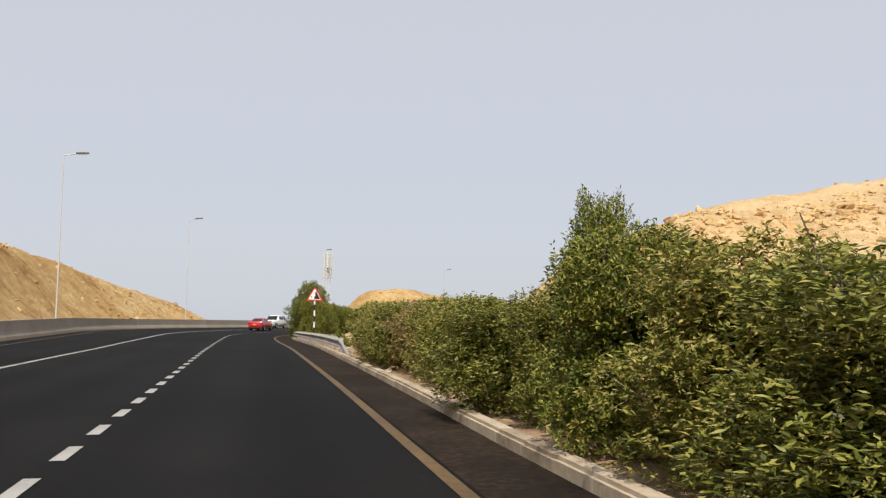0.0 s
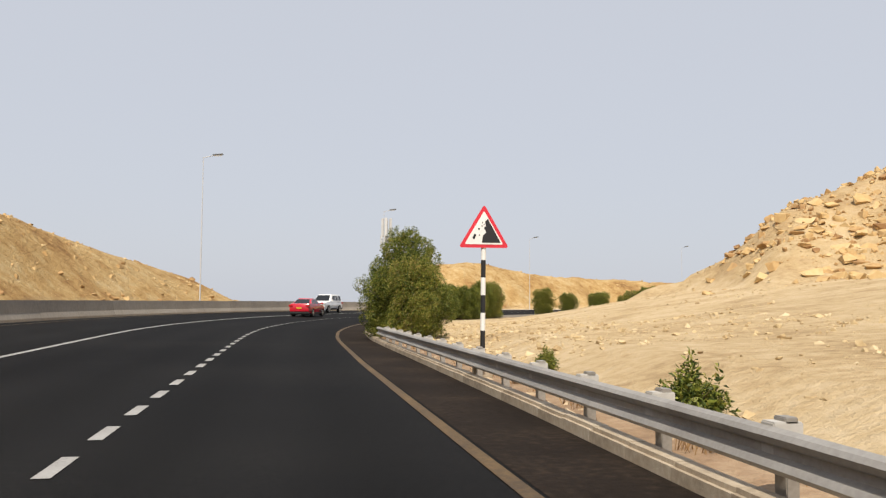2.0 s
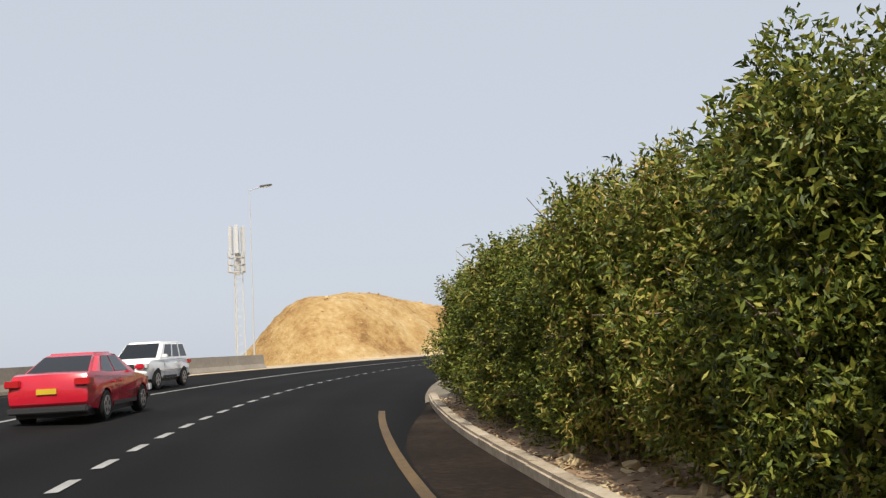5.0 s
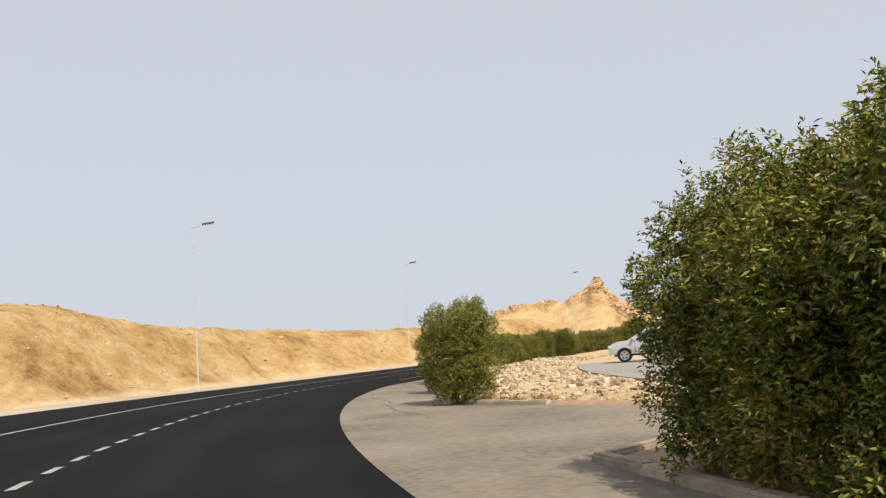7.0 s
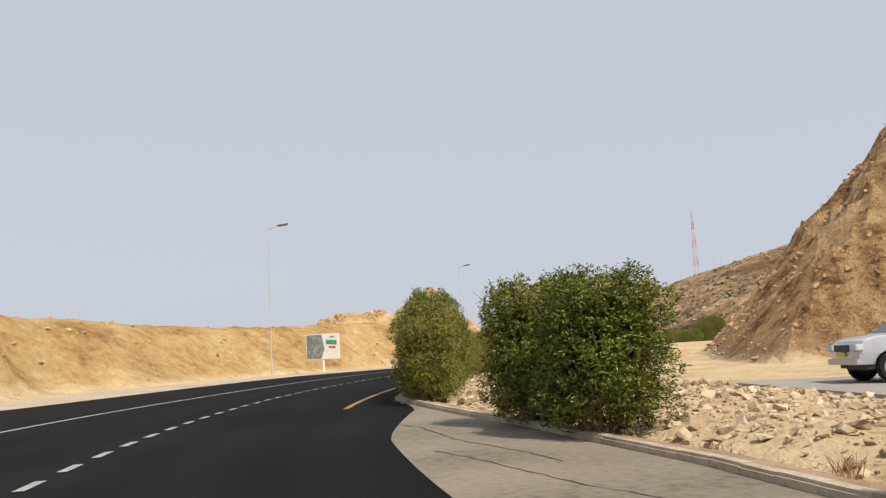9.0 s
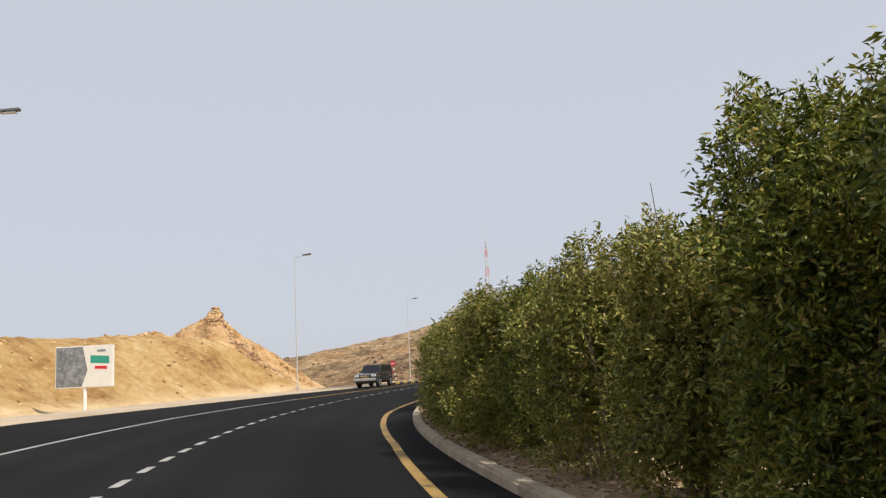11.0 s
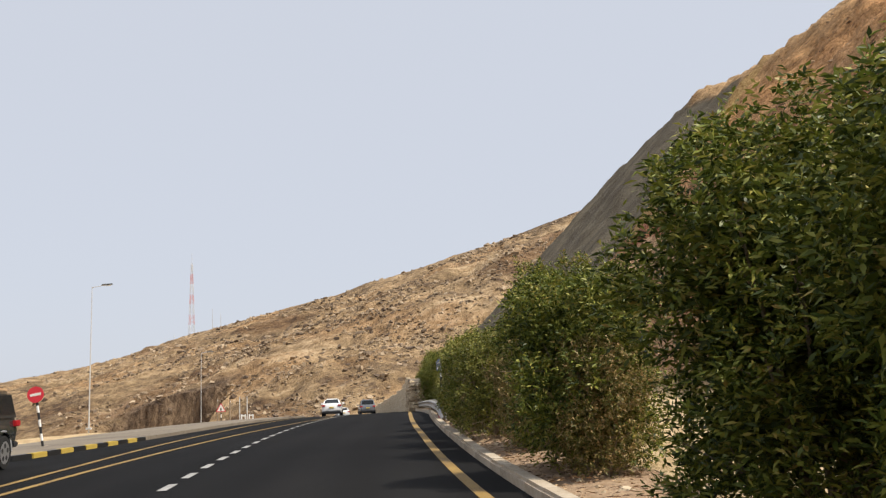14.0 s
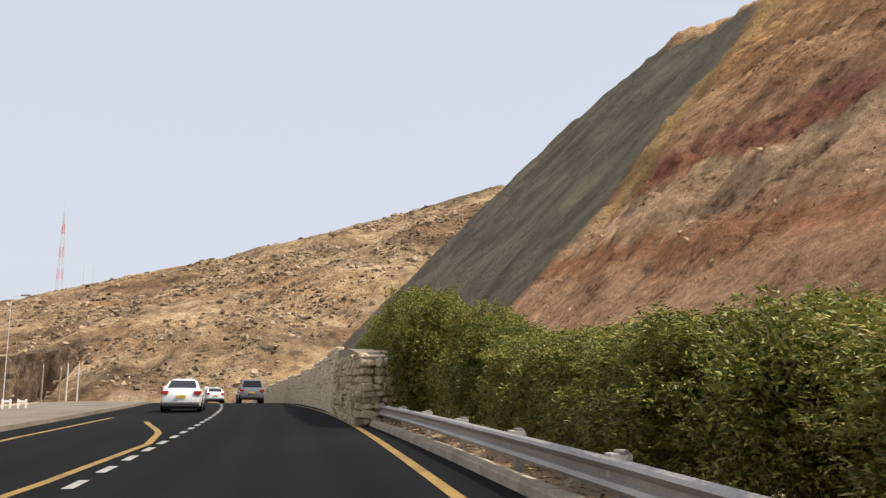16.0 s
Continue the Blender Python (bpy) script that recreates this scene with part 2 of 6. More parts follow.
def ground_material():
    """Sand, ochre cuttings, brown mountain with tilted strata and a grey-green face with its shade put in, mixed by
    masks on the ground.
    """
    m = bpy.data.materials.new("desert_ground")
    m.use_nodes = True
    n, l = m.node_tree.nodes, m.node_tree.links
    b = n["Principled BSDF"]
    b.inputs["Roughness"].default_value = 0.95
    b.inputs["Specular IOR Level"].default_value = 0.15
    co = n.new("ShaderNodeTexCoord")

    def tex(scale, detail=6, rough=0.6, stretch=None):
        t = n.new("ShaderNodeTexNoise")
        t.inputs["Scale"].default_value, t.inputs["Detail"].default_value, t.inputs["Roughness"].default_value = scale, detail, rough
        if stretch:
            k = n.new("ShaderNodeMapping")
            k.inputs["Scale"].default_value = stretch
            l.new(co.outputs["Object"], k.inputs["Vector"])
            l.new(k.outputs[0], t.inputs["Vector"])
        else:
            l.new(co.outputs["Object"], t.inputs["Vector"])
        return t.outputs["Fac"]

    def ramp(value, stops):
        r = n.new("ShaderNodeValToRGB")
        e = r.color_ramp.elements
        while len(e) < len(stops):
            e.new(0.5)
        for k, (pos, col) in enumerate(stops):
            e[k].position, e[k].color = pos, (*col, 1)
        l.new(value, r.inputs[0])
        return r.outputs[0]

    def calc(op, a, c):
        k = n.new("ShaderNodeMath")
        k.operation = op
        for i, v in enumerate((a, c)):
            if isinstance(v, (int, float)):
                k.inputs[i].default_value = v
            else:
                l.new(v, k.inputs[i])
        return k.outputs[0]

    def blend(fac, a, c):
        k = n.new("ShaderNodeMix")
        k.data_type = "RGBA"
        l.new(fac, k.inputs[0])
        l.new(a, k.inputs[6])
        l.new(c, k.inputs[7])
        return k.outputs[2]

    def kind(name):
        a = n.new("ShaderNodeAttribute")
        a.attribute_name = name
        return a.outputs["Fac"]

    mid, fine = tex(0.35), tex(2.6, 8, 0.7)
    both = calc("ADD", calc("MULTIPLY", mid, 0.5), calc("MULTIPLY", fine, 0.5))
    sand = ramp(both, [(0.38, (0.37, 0.26, 0.14)), (0.47, (0.50, 0.37, 0.21)), (0.54, (0.56, 0.43, 0.26)), (0.64, (0.62, 0.495, 0.325))])
    ochre_v = calc("ADD", calc("MULTIPLY", tex(0.16, 6, 0.65), 0.55), calc("MULTIPLY", tex(1.1, 8, 0.75), 0.45))
    ochre = ramp(ochre_v, [(0.36, (0.20, 0.105, 0.042)), (0.44, (0.36, 0.215, 0.085)), (0.51, (0.46, 0.305, 0.13)), (0.57, (0.52, 0.37, 0.18)), (0.65, (0.60, 0.47, 0.29))])
    # strata: nearly level beds, seen through rough weathering
    sep = n.new("ShaderNodeSeparateXYZ")
    l.new(co.outputs["Object"], sep.inputs[0])
    bed = calc("ADD", sep.outputs["Z"], calc("MULTIPLY", calc("SUBTRACT", sep.outputs["X"], 180.0), -0.09))
    bed = calc("ADD", bed, calc("MULTIPLY", calc("SUBTRACT", tex(0.07, 6, 0.7), 0.5), 11.0))
    bed = calc("ADD", bed, calc("MULTIPLY", calc("SUBTRACT", tex(0.5, 8, 0.75), 0.5), 5.0))
    beds = ramp(calc("DIVIDE", bed, 64.0), [
        (0.0, (0.592, 0.348, 0.195)), (0.13, (0.630, 0.384, 0.223)), (0.185, (0.540, 0.250, 0.123)), (0.21, (0.643, 0.415, 0.246)), (0.285, (0.669, 0.464, 0.279)),
        (0.305, (0.490, 0.220, 0.117)), (0.335, (0.399, 0.177, 0.112)), (0.355, (0.592, 0.354, 0.195)), (0.43, (0.528, 0.287, 0.145)), (0.46, (0.630, 0.384, 0.201)),
        (0.56, (0.630, 0.348, 0.156)), (0.68, (0.643, 0.384, 0.184)), (0.80, (0.58, 0.375, 0.195)), (0.95, (0.62, 0.42, 0.23))])
    speck = ramp(calc("ADD", calc("MULTIPLY", tex(1.3, 10, 0.8), 0.5), calc("MULTIPLY", tex(0.22, 8, 0.75, (1, 1, 2.2)), 0.5)), [(0.41, (0.25, 0.21, 0.19)), (0.46, (0.66, 0.63, 0.61)), (0.53, (0.92, 0.92, 0.92)), (0.59, (1.25, 1.25, 1.27))])
    mul = n.new("ShaderNodeMix")
    mul.data_type, mul.blend_type = "RGBA", "MULTIPLY"
    mul.inputs[0].default_value = 1.0
    l.new(beds, mul.inputs[6])
    l.new(speck, mul.inputs[7])
    brown = mul.outputs[2]
    crag_v = calc("ADD", calc("MULTIPLY", tex(0.20, 8, 0.7, (1, 1, 0.55)), 0.5), calc("MULTIPLY", tex(0.8, 10, 0.8), 0.5))
    crag = ramp(crag_v, [(0.41, (0.15, 0.075, 0.036)), (0.465, (0.40, 0.23, 0.105)), (0.51, (0.56, 0.365, 0.175)), (0.55, (0.60, 0.41, 0.215)), (0.60, (0.64, 0.48, 0.29))])
    brown = blend(kind("crag"), brown, crag)
    # grey-green rock, with the steep face's shade put into the colour
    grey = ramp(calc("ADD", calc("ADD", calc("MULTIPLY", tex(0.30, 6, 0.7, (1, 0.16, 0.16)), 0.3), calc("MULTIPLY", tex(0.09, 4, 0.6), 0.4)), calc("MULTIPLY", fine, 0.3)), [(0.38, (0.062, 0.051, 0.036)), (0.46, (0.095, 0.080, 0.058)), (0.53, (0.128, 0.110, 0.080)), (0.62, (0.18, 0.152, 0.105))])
    gold = ramp(fine, [(0.35, (0.30, 0.17, 0.07)), (0.6, (0.50, 0.35, 0.15))])
    far_v = calc("ADD", calc("MULTIPLY", tex(0.035, 8, 0.75, (1, 0.5, 0.6)), 0.5), calc("MULTIPLY", tex(0.22, 8, 0.8), 0.5))
    far = ramp(far_v, [(0.40, (0.105, 0.075, 0.055)), (0.455, (0.20, 0.145, 0.092)), (0.50, (0.30, 0.22, 0.13)), (0.545, (0.40, 0.30, 0.185)), (0.60, (0.52, 0.42, 0.29))])
    patch = tex(0.016, 5, 0.6, (1, 0.7, 1.6))
    tint = ramp(patch, [(0.40, (0.62, 0.52, 0.46)), (0.48, (0.95, 0.90, 0.84)), (0.54, (1.15, 1.08, 1.0)), (0.62, (0.98, 0.84, 0.72))])
    wash = n.new("ShaderNodeMix")
    wash.data_type, wash.blend_type = "RGBA", "MULTIPLY"
    wash.inputs[0].default_value = 1.0
    l.new(far, wash.inputs[6])
    l.new(tint, wash.inputs[7])
    far = wash.outputs[2]
    far = blend(kind("cut_rock"), far, ramp(tex(0.3, 8, 0.7, (1, 1, 0.25)), [(0.40, (0.06, 0.04, 0.027)), (0.50, (0.135, 0.092, 0.06)), (0.62, (0.24, 0.17, 0.11))]))
    col = blend(kind("ochre"), sand, ochre)
    col = blend(kind("mountain"), col, brown)
    col = blend(kind("shaded_rock"), col, grey)
    col = blend(kind("seam"), col, gold)
    col = blend(kind("far_rock"), col, far)
    l.new(col, b.inputs["Base Color"])
    rugged = calc("MAXIMUM", calc("MAXIMUM", kind("mountain"), kind("far_rock")), calc("MULTIPLY", kind("ochre"), 0.35))
    rugged = calc("MULTIPLY", rugged, calc("SUBTRACT", 1.0, calc("MULTIPLY", kind("shaded_rock"), 0.72)))
    coarse = calc("ADD", calc("MULTIPLY", tex(0.45, 9, 0.75), 1.0), calc("MULTIPLY", tex(0.12, 6, 0.6), 1.6))
    relief = calc("ADD", calc("MULTIPLY", coarse, calc("ADD", calc("MULTIPLY", rugged, 0.93), 0.07)), calc("MULTIPLY", tex(5, 6, 0.7), 0.08))
    k = n.new("ShaderNodeBump")
    k.inputs["Strength"].default_value, k.inputs["Distance"].default_value = 1.0, 1.6
    l.new(relief, k.inputs["Height"])
    l.new(k.outputs[0], b.inputs["Normal"])
    return m


GROUND = ground_material()


# ---- builders ----
def mesh_of(name, verts, faces, mat, flat=True):
    me = bpy.data.meshes.new(name)
    me.from_pydata([tuple(v) for v in verts], [], [tuple(f) for f in faces])
    me.materials.append(mat)
    if not flat:
        me.polygons.foreach_set("use_smooth", [True] * len(me.polygons))
    me.update()
    return me


def part(name, data, mat, parent=None, label=""):
    """Links a bmesh, a mesh or (verts, faces) as one object, under a thing or a part."""
    if isinstance(data, bmesh.types.BMesh):
        me = bpy.data.meshes.new(name)
        bmesh.ops.recalc_face_normals(data, faces=data.faces[:])
        data.to_mesh(me)
        data.free()
        me.materials.append(mat)
    elif isinstance(data, bpy.types.Mesh):
        me = data
    else:
        me = mesh_of(name, *data, mat)
    ob = new(name, me)
    if parent:
        ob.parent = parent
    if label:
        tagged(ob, label)
    return ob


def box(bm, x0, x1, y0, y1, z0, z1, bevel=0.0):
    g = bmesh.ops.create_cube(bm, size=1, matrix=Matrix.Translation(((x0 + x1) / 2, (y0 + y1) / 2, (z0 + z1) / 2)) @ Matrix.Diagonal((x1 - x0, y1 - y0, z1 - z0, 1)))
    if bevel:
        bmesh.ops.bevel(bm, geom=list({e for v in g["verts"] for e in v.link_edges}), offset=bevel, segments=2, affect="EDGES")
    return bm


def boxed(*a, bevel=0.0):
    return box(bmesh.new(), *a, bevel=bevel)


def tube(bm, a, b, r0, r1=None, sides=8):
    a, b = Vector(a), Vector(b)
    m = Matrix.Translation((a + b) / 2) @ (b - a).to_track_quat("Z", "Y").to_matrix().to_4x4()
    bmesh.ops.create_cone(bm, cap_ends=True, segments=sides, radius1=r0, radius2=r0 if r1 is None else r1, depth=(b - a).length, matrix=m)
    return bm


def strip(name, stations, mat, parent=None):
    """A sheet over rows of places: stations is a list of equally long lists of points."""
    w = len(stations[0])
    verts = [p for row in stations for p in row]
    faces = [(i * w + j, (i + 1) * w + j, (i + 1) * w + j + 1, i * w + j + 1) for i in range(len(stations) - 1) for j in range(w - 1)]
    ob = part(name, (verts, faces), mat, parent)
    bm = bmesh.new()
    bm.from_mesh(ob.data)
    bmesh.ops.recalc_face_normals(bm, faces=bm.faces[:])
    if sum(f.normal.z for f in bm.faces) < 0:
        bmesh.ops.reverse_faces(bm, faces=bm.faces[:])
    bm.to_mesh(ob.data)
    bm.free()
    return ob


def empty(name, m, label, category, group=""):
    ob = new(name)
    ob.matrix_world = m
    return tagged(ob, label, category, group)



# ---- the ground: one sheet to the horizon ----
def along(poly, x, y):
    """Distance from a line of places, its third value and side at the nearest point (side > 0: left of its run)."""
    best = np.full(x.shape, 1e18)
    val, side = np.zeros_like(x), np.zeros_like(x)
    for (ax, ay, az), (bx, by, bz) in zip(poly, poly[1:]):
        ux, uy = bx - ax, by - ay
        t = np.clip(((x - ax) * ux + (y - ay) * uy) / (ux * ux + uy * uy), 0, 1)
        ex, ey = x - ax - t * ux, y - ay - t * uy
        q = ex * ex + ey * ey
        near = q < best
        best = np.where(near, q, best)
        val = np.where(near, az + t * (bz - az), val)
        side = np.where(near, ux * ey - uy * ex, side)
    return np.sqrt(best), val, side


def within(poly, x, y):
    hit = np.zeros(x.shape, bool)
    for (ax, ay, *_), (bx, by, *_) in zip(poly, poly[1:] + poly[:1]):
        cross = (ay > y) != (by > y)
        if ay != by:
            hit ^= cross & (x < (bx - ax) * (y - ay) / (by - ay) + ax)
    return hit


TOE = [(76, 159), (83, 164), (100, 171.8), (125, 180), (150, 184), (180, 187), (215, 191), (262, 202), (300, 212), (345, 221), (378, 150), (390, 20), (250, -60), (130, 30), (95, 90), (83, 130)]
FAR_RIDGE = [(860, 690, 12), (790, 610, 24), (706, 470, 42), (740, 413, 64), (706, 368, 66), (671, 325, 71), (648, 287, 75), (624, 252, 81), (611, 219, 87), (588, 188, 91), (565, 161, 96), (552, 138, 101), (540, 90, 92), (560, -40, 60)]
CONE = [(329, 452, 26), (332, 448, 31.5), (339, 439, 33), (348, 428, 32.5), (356, 417, 35.5), (362, 409, 39.5), (365, 405, 40), (370, 399, 31), (386, 379, 15), (398, 362, 4)]
SPUR = [(30, 98, 3.4), (33, 96, 5.8), (37, 93, 9.6), (42, 92, 11.8), (48, 92, 14.2), (58, 94, 17), (75, 94, 19.5), (110, 88, 22)]


def relief(x, y):
    """Height of the ground and the masks that mix its colours."""
    s, d, z0 = road_place(x, y)
    far_out = np.hypot(x - 120, y - 120)
    z = z0 + 0.02
    # bed under the carriageway
    rim = 5.4 + np.interp(s, [106, 112, 116, 130, 131.5, 133, 139, 142, 147, 152, 163, 170, 178, 184], [0, 1.4, 2.5, 2.8, 5, 9.5, 9.5, 7, 4.0, 3.3, 3.5, 2.8, 1.2, 0])
    bed = smooth(rim + 1.2, rim, d) * smooth(-14.5, -12.5, d)
    calm = 1 - 0.8 * smooth(14.5, 16, d) * smooth(34, 30, d) * smooth(130, 136, s) * smooth(212, 206, s)
    rough = 0.10 * calm * fbm(x / 3.0, y / 3.0, 3) + 0.5 * smooth(40, 200, far_out) * fbm(x / 30, y / 30, 4)
    z = z + rough * (1 - bed) - 0.22 * bed + 0.12 * smooth(rim + 0.2, rim + 1.2, d)
    # right of the road: a sand fan that climbs to the first hill, then a stony flat
    fan = smooth(128, 100, s) * smooth(7.5, 36, d)
    z = z + 3.3 * fan * smooth(20, 60, s) + 0.5 * smooth(7, 9, d) * smooth(30, 40, s) * smooth(72, 60, s) * smooth(30, 14, d)
    stony = smooth(8.5, 11, d) * smooth(16, 14, d) * smooth(140, 150, s) * smooth(215, 190, s)
    z = z + stony * (0.15 + 0.5 * np.maximum(0, fbm(x / 4, y / 4, 9)))
    ochre = np.zeros_like(x)
    # left cutting before the bend
    crest = np.interp(s, [-60, 60, 80, 88, 94, 104, 112, 120, 123.5, 128.5, 133], [14, 11.5, 9.5, 8.4, 7.8, 6.3, 5.0, 3.9, 2.3, 0.2, -0.4])
    grain = fbm(s / 9, d / 9, 21) + 0.5 * fbm(s / 2.5, d / 2.5, 22)
    left = crest * smooth(-13.2, -24.5, d + 0.9 * grain) * (1 + 0.10 * grain) + 0.10 * np.clip(-24 - d, 0, 40) * np.clip(crest / 6, 0, 1)
    z = z + np.where(d < -12, left, 0)
    ochre = np.maximum(ochre, smooth(0.25, 0.9, left) * (d < -12))
    # open drop left of the barrier in the bend
    z = z - 7.0 * smooth(-16, -45, d) * smooth(126, 134, s) * smooth(182, 172, s)
    # long ridge outside the bend
    crest = np.interp(s, [174, 178, 181, 185, 192, 198, 207, 218, 228, 243, 259, 277, 282, 288, 294], [-1, 3.0, 5.8, 8.5, 9.0, 8.1, 7.1, 6.4, 6.3, 6.1, 6.2, 6.7, 6.2, 3.0, -0.3])
    slip = fbm(s / 8, d / 14, 31) + 0.6 * fbm(s / 2.2, d / 4, 32)
    left = crest * smooth(-23.5, -34.5, d + 1.9 * slip) * (1 + 0.09 * slip) + 0.35 * fbm(x / 1.7, y / 1.7, 33) * smooth(-24, -27, d)
    z = z + np.where((d < -20) & (s > 165) & (s < 300), left * smooth(-np.interp(s, [178, 190], [43, 62]), -np.interp(s, [178, 190], [36, 40]), d), 0)
    ochre = np.maximum(ochre, smooth(0.2, 0.9, left) * (d < -22) * smooth(-66, -50, d))
    # first hill on the right
    dist, crest, side = along(SPUR, x, y)
    h = crest - 0.43 * np.maximum(0, dist - 1.5) + 0.9 * fbm(x / 7, y / 7, 41) + 0.35 * fbm(x / 1.8, y / 1.8, 42)
    ochre = np.maximum(ochre, 0.35 * smooth(-0.2, 1.2, h - z) * smooth(14, 10, np.abs(h - 7)))
    z = np.maximum(z, h)
    # far cone with its rock spike
    dist, crest, side = along(CONE, x, y)
    h = crest - 0.66 * np.maximum(0, dist - 1.5) + 3.0 * (ridged(x / 9, y / 9, 51) - 0.6) * smooth(60, 5, dist)
    cone = smooth(-1, 1, h - z)
    # ochre weakened to put the distance haze into the cone's colour
    ochre = np.maximum(ochre * (1 - cone), 0.6 * cone)
    fin, _, _ = along([(361, 408, 0), (363, 400, 0), (370, 383, 0), (377, 369, 0)], x, y)
    shoulder, _, _ = along([(330, 450, 0), (340, 438, 0), (346, 430, 0)], x, y)
    cone_crag = cone * np.maximum(smooth(15, 8, fin + 6 * fbm(x / 7, y / 7, 52)), smooth(9, 4, shoulder + 5 * fbm(x / 5, y / 5, 54)))
    h = h + 2.5 * cone_crag + 1.6 * cone_crag * fbm(x / 3.5, y / 3.5, 53)
    h = h + 3.4 * np.exp(-((x - 363.4) ** 2 + (y - 406.5) ** 2) / 5.0)
    z = np.maximum(z, h)
    # the mountain on the right
    ring = [(a, b, 0) for a, b in TOE]
    dist, _, _ = along(ring + ring[:1], x, y)
    inside = within(ring, x, y)
    run = np.cumsum([0] + [math.dist(a, b) for a, b in zip(TOE, TOE[1:])])
    _, u, _ = along([(a, b, r) for (a, b), r in zip(TOE, run)], x, y)
    gully = ridged(u / 11 + 0.6 * fbm(x / 20, y / 20, 61), dist / 70, 62)
    fine = fbm(x / 2.4, y / 2.4, 63)
    wob = dist + 1.6 * fbm(x / 13, y / 13, 64) * smooth(2, 14, dist)
    cap = np.interp(x, [78, 90, 98, 140, 160, 190, 215, 240, 262, 283], [12, 15, 17, 16.5, 25, 43, 48, 52, 57, 63.5])
    face = 1.04 * np.minimum(wob, cap + 2 * fbm(x / 25, y / 25, 66)) + np.where(x > 150, 0.50, 0.12) * np.clip(wob - cap, 0, 40)
    level = face - 0.09 * (x - 180) + 3 * fbm(x / 14, y / 14, 60)
    ledge = ridged(level / 4.5 + 0.5 * fbm(x / 10, y / 10, 67), u / 30, 68, 4)
    rill = ridged(u / 3.4 + 0.8 * fbm(x / 9, y / 9, 73), face / 26, 74, 2) * smooth(3, 9, level) * smooth(21, 15, level) * np.clip(0.5 + 1.2 * fbm(x / 22, y / 22, 75), 0, 1)
    near_end = smooth(150, 132, x)
    # mask of the grey face whose shade is painted, behind a slanting edge
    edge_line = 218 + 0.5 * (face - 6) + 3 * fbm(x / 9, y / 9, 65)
    shaded_rock = smooth(edge_line - 1.2, edge_line + 1.2, x) * smooth(2, -1, face - 53 - 0.26 * (x - 240) - 2 * fbm(x / 6, y / 6, 81)) * smooth(0, 4, dist)
    h = z0 + 0.2 + face + (1 - 0.7 * shaded_rock) * (1.1 * (gully - 0.75) + 1.2 * (ledge - 0.8) + 0.8 * (ridged(level / 1.3 + u / 8, u / 9, 59, 2) - 0.7) - 3.4 * rill ** 2 + 1.2 * fine + 0.8 * fbm(x / 0.9, y / 0.9, 70)) * smooth(2, 14, dist)
    h = h + near_end * (1.8 * fbm(x / 4.2, y / 4.2, 76) + 1.1 * fbm(x / 1.6, y / 1.6, 77)) * smooth(1, 8, dist)
    h = h - 0.4 * shaded_rock - 1.3 * shaded_rock * ridged(u / 7, face / 60, 78)
    h = h + shaded_rock * (0.9 - 0.45 * (ledge - 0.8) * smooth(2, 14, dist))
    h = np.where(inside, h, -99)
    mountain = smooth(0.0, 1.5, h - z)
    z = np.maximum(z, h)
    shaded_rock = shaded_rock * mountain
    seam = mountain * (1 - shaded_rock) * smooth(5.5, 1.0, np.abs(x - edge_line + 2.0)) * smooth(14, 24, face) * smooth(60, 52, face)
    crag = np.maximum(mountain * near_end, cone_crag)
    mountain = np.maximum(mountain, cone_crag)
    # far hillside across the valley
    dist, crest, side = along(FAR_RIDGE, x, y)
    h = crest - np.where(side < 0, crest / 245, 0.25) * np.minimum(dist, 600)
    h = h + (6.5 * (ridged(x / 40, y / 40, 71) - 0.75) + 3.2 * fbm(x / 11, y / 11, 72)) * smooth(0, 40, crest - h + 12)
    # road cutting at its foot
    basin = smooth(290, 330, x) * smooth(218, 240, y) * smooth(470, 455, x)
    z = z - 8 * basin - 3 * smooth(-13, -26, d) * smooth(288, 305, s) * (y > 196) * (x < 300)
    sides = smooth(277, 283, y + 5 * fbm(x / 7, y / 7, 79)) * smooth(326, 312, y)
    face = np.minimum(h, z + 3.4 * (x - 389 + 4 * fbm(x / 8, y / 8, 80)))
    cut_rock = sides * smooth(0.3, 2.5, h - face) * (x > 365) + sides * smooth(405, 398, x) * smooth(381, 386, x)
    h = h + (face - h) * sides
    far_rock = smooth(-3, 3, h - z) * (x > 300)
    cut_rock = np.clip(cut_rock, 0, 1) * far_rock
    z = np.where(x > 300, np.maximum(z, h), z)
    ochre = np.where(far_rock > 0.5, 0, ochre)
    return z, ochre, mountain, shaded_rock, far_rock, crag, seam, cut_rock


def axis(lo, hi, fine, mid, out, hill):
    core = [lo]
    while core[-1] < hi:
        core.append(core[-1] + (0.8 if fine[0] <= core[-1] < fine[1] else 1.3))
    right = [core.pop()]
    while right[-1] < mid:
        right.append(right[-1] + (1.5 if hill[0] <= right[-1] < hill[1] else 3.4))
    while right[-1] < out:
        right.append(right[-1] + max(4.5, (right[-1] - mid) * 0.14))
    leftward = [lo]
    while leftward[-1] > -out:
        leftward.append(leftward[-1] - max(1.5, (lo - leftward[-1]) * 0.16))
    return np.array(leftward[:0:-1] + core + right)


GX, GY = axis(-48, 345, (78, 262), 760, 4200, (340, 402)), axis(-30, 258, (134, 202), 480, 4200, (356, 454))
gx, gy = (a.ravel() for a in np.meshgrid(GX, GY))
gz, *kinds = relief(gx, gy)
nx, ny = len(GX), len(GY)
corner = (np.arange(ny - 1)[:, None] * nx + np.arange(nx - 1)[None]).ravel()
quads = np.stack([corner, corner + 1, corner + nx + 1, corner + nx], 1)
gm = bpy.data.meshes.new("ground")
gm.vertices.add(len(gx))
gm.vertices.foreach_set("co", np.stack([gx, gy, gz], 1).astype(np.float32).ravel())
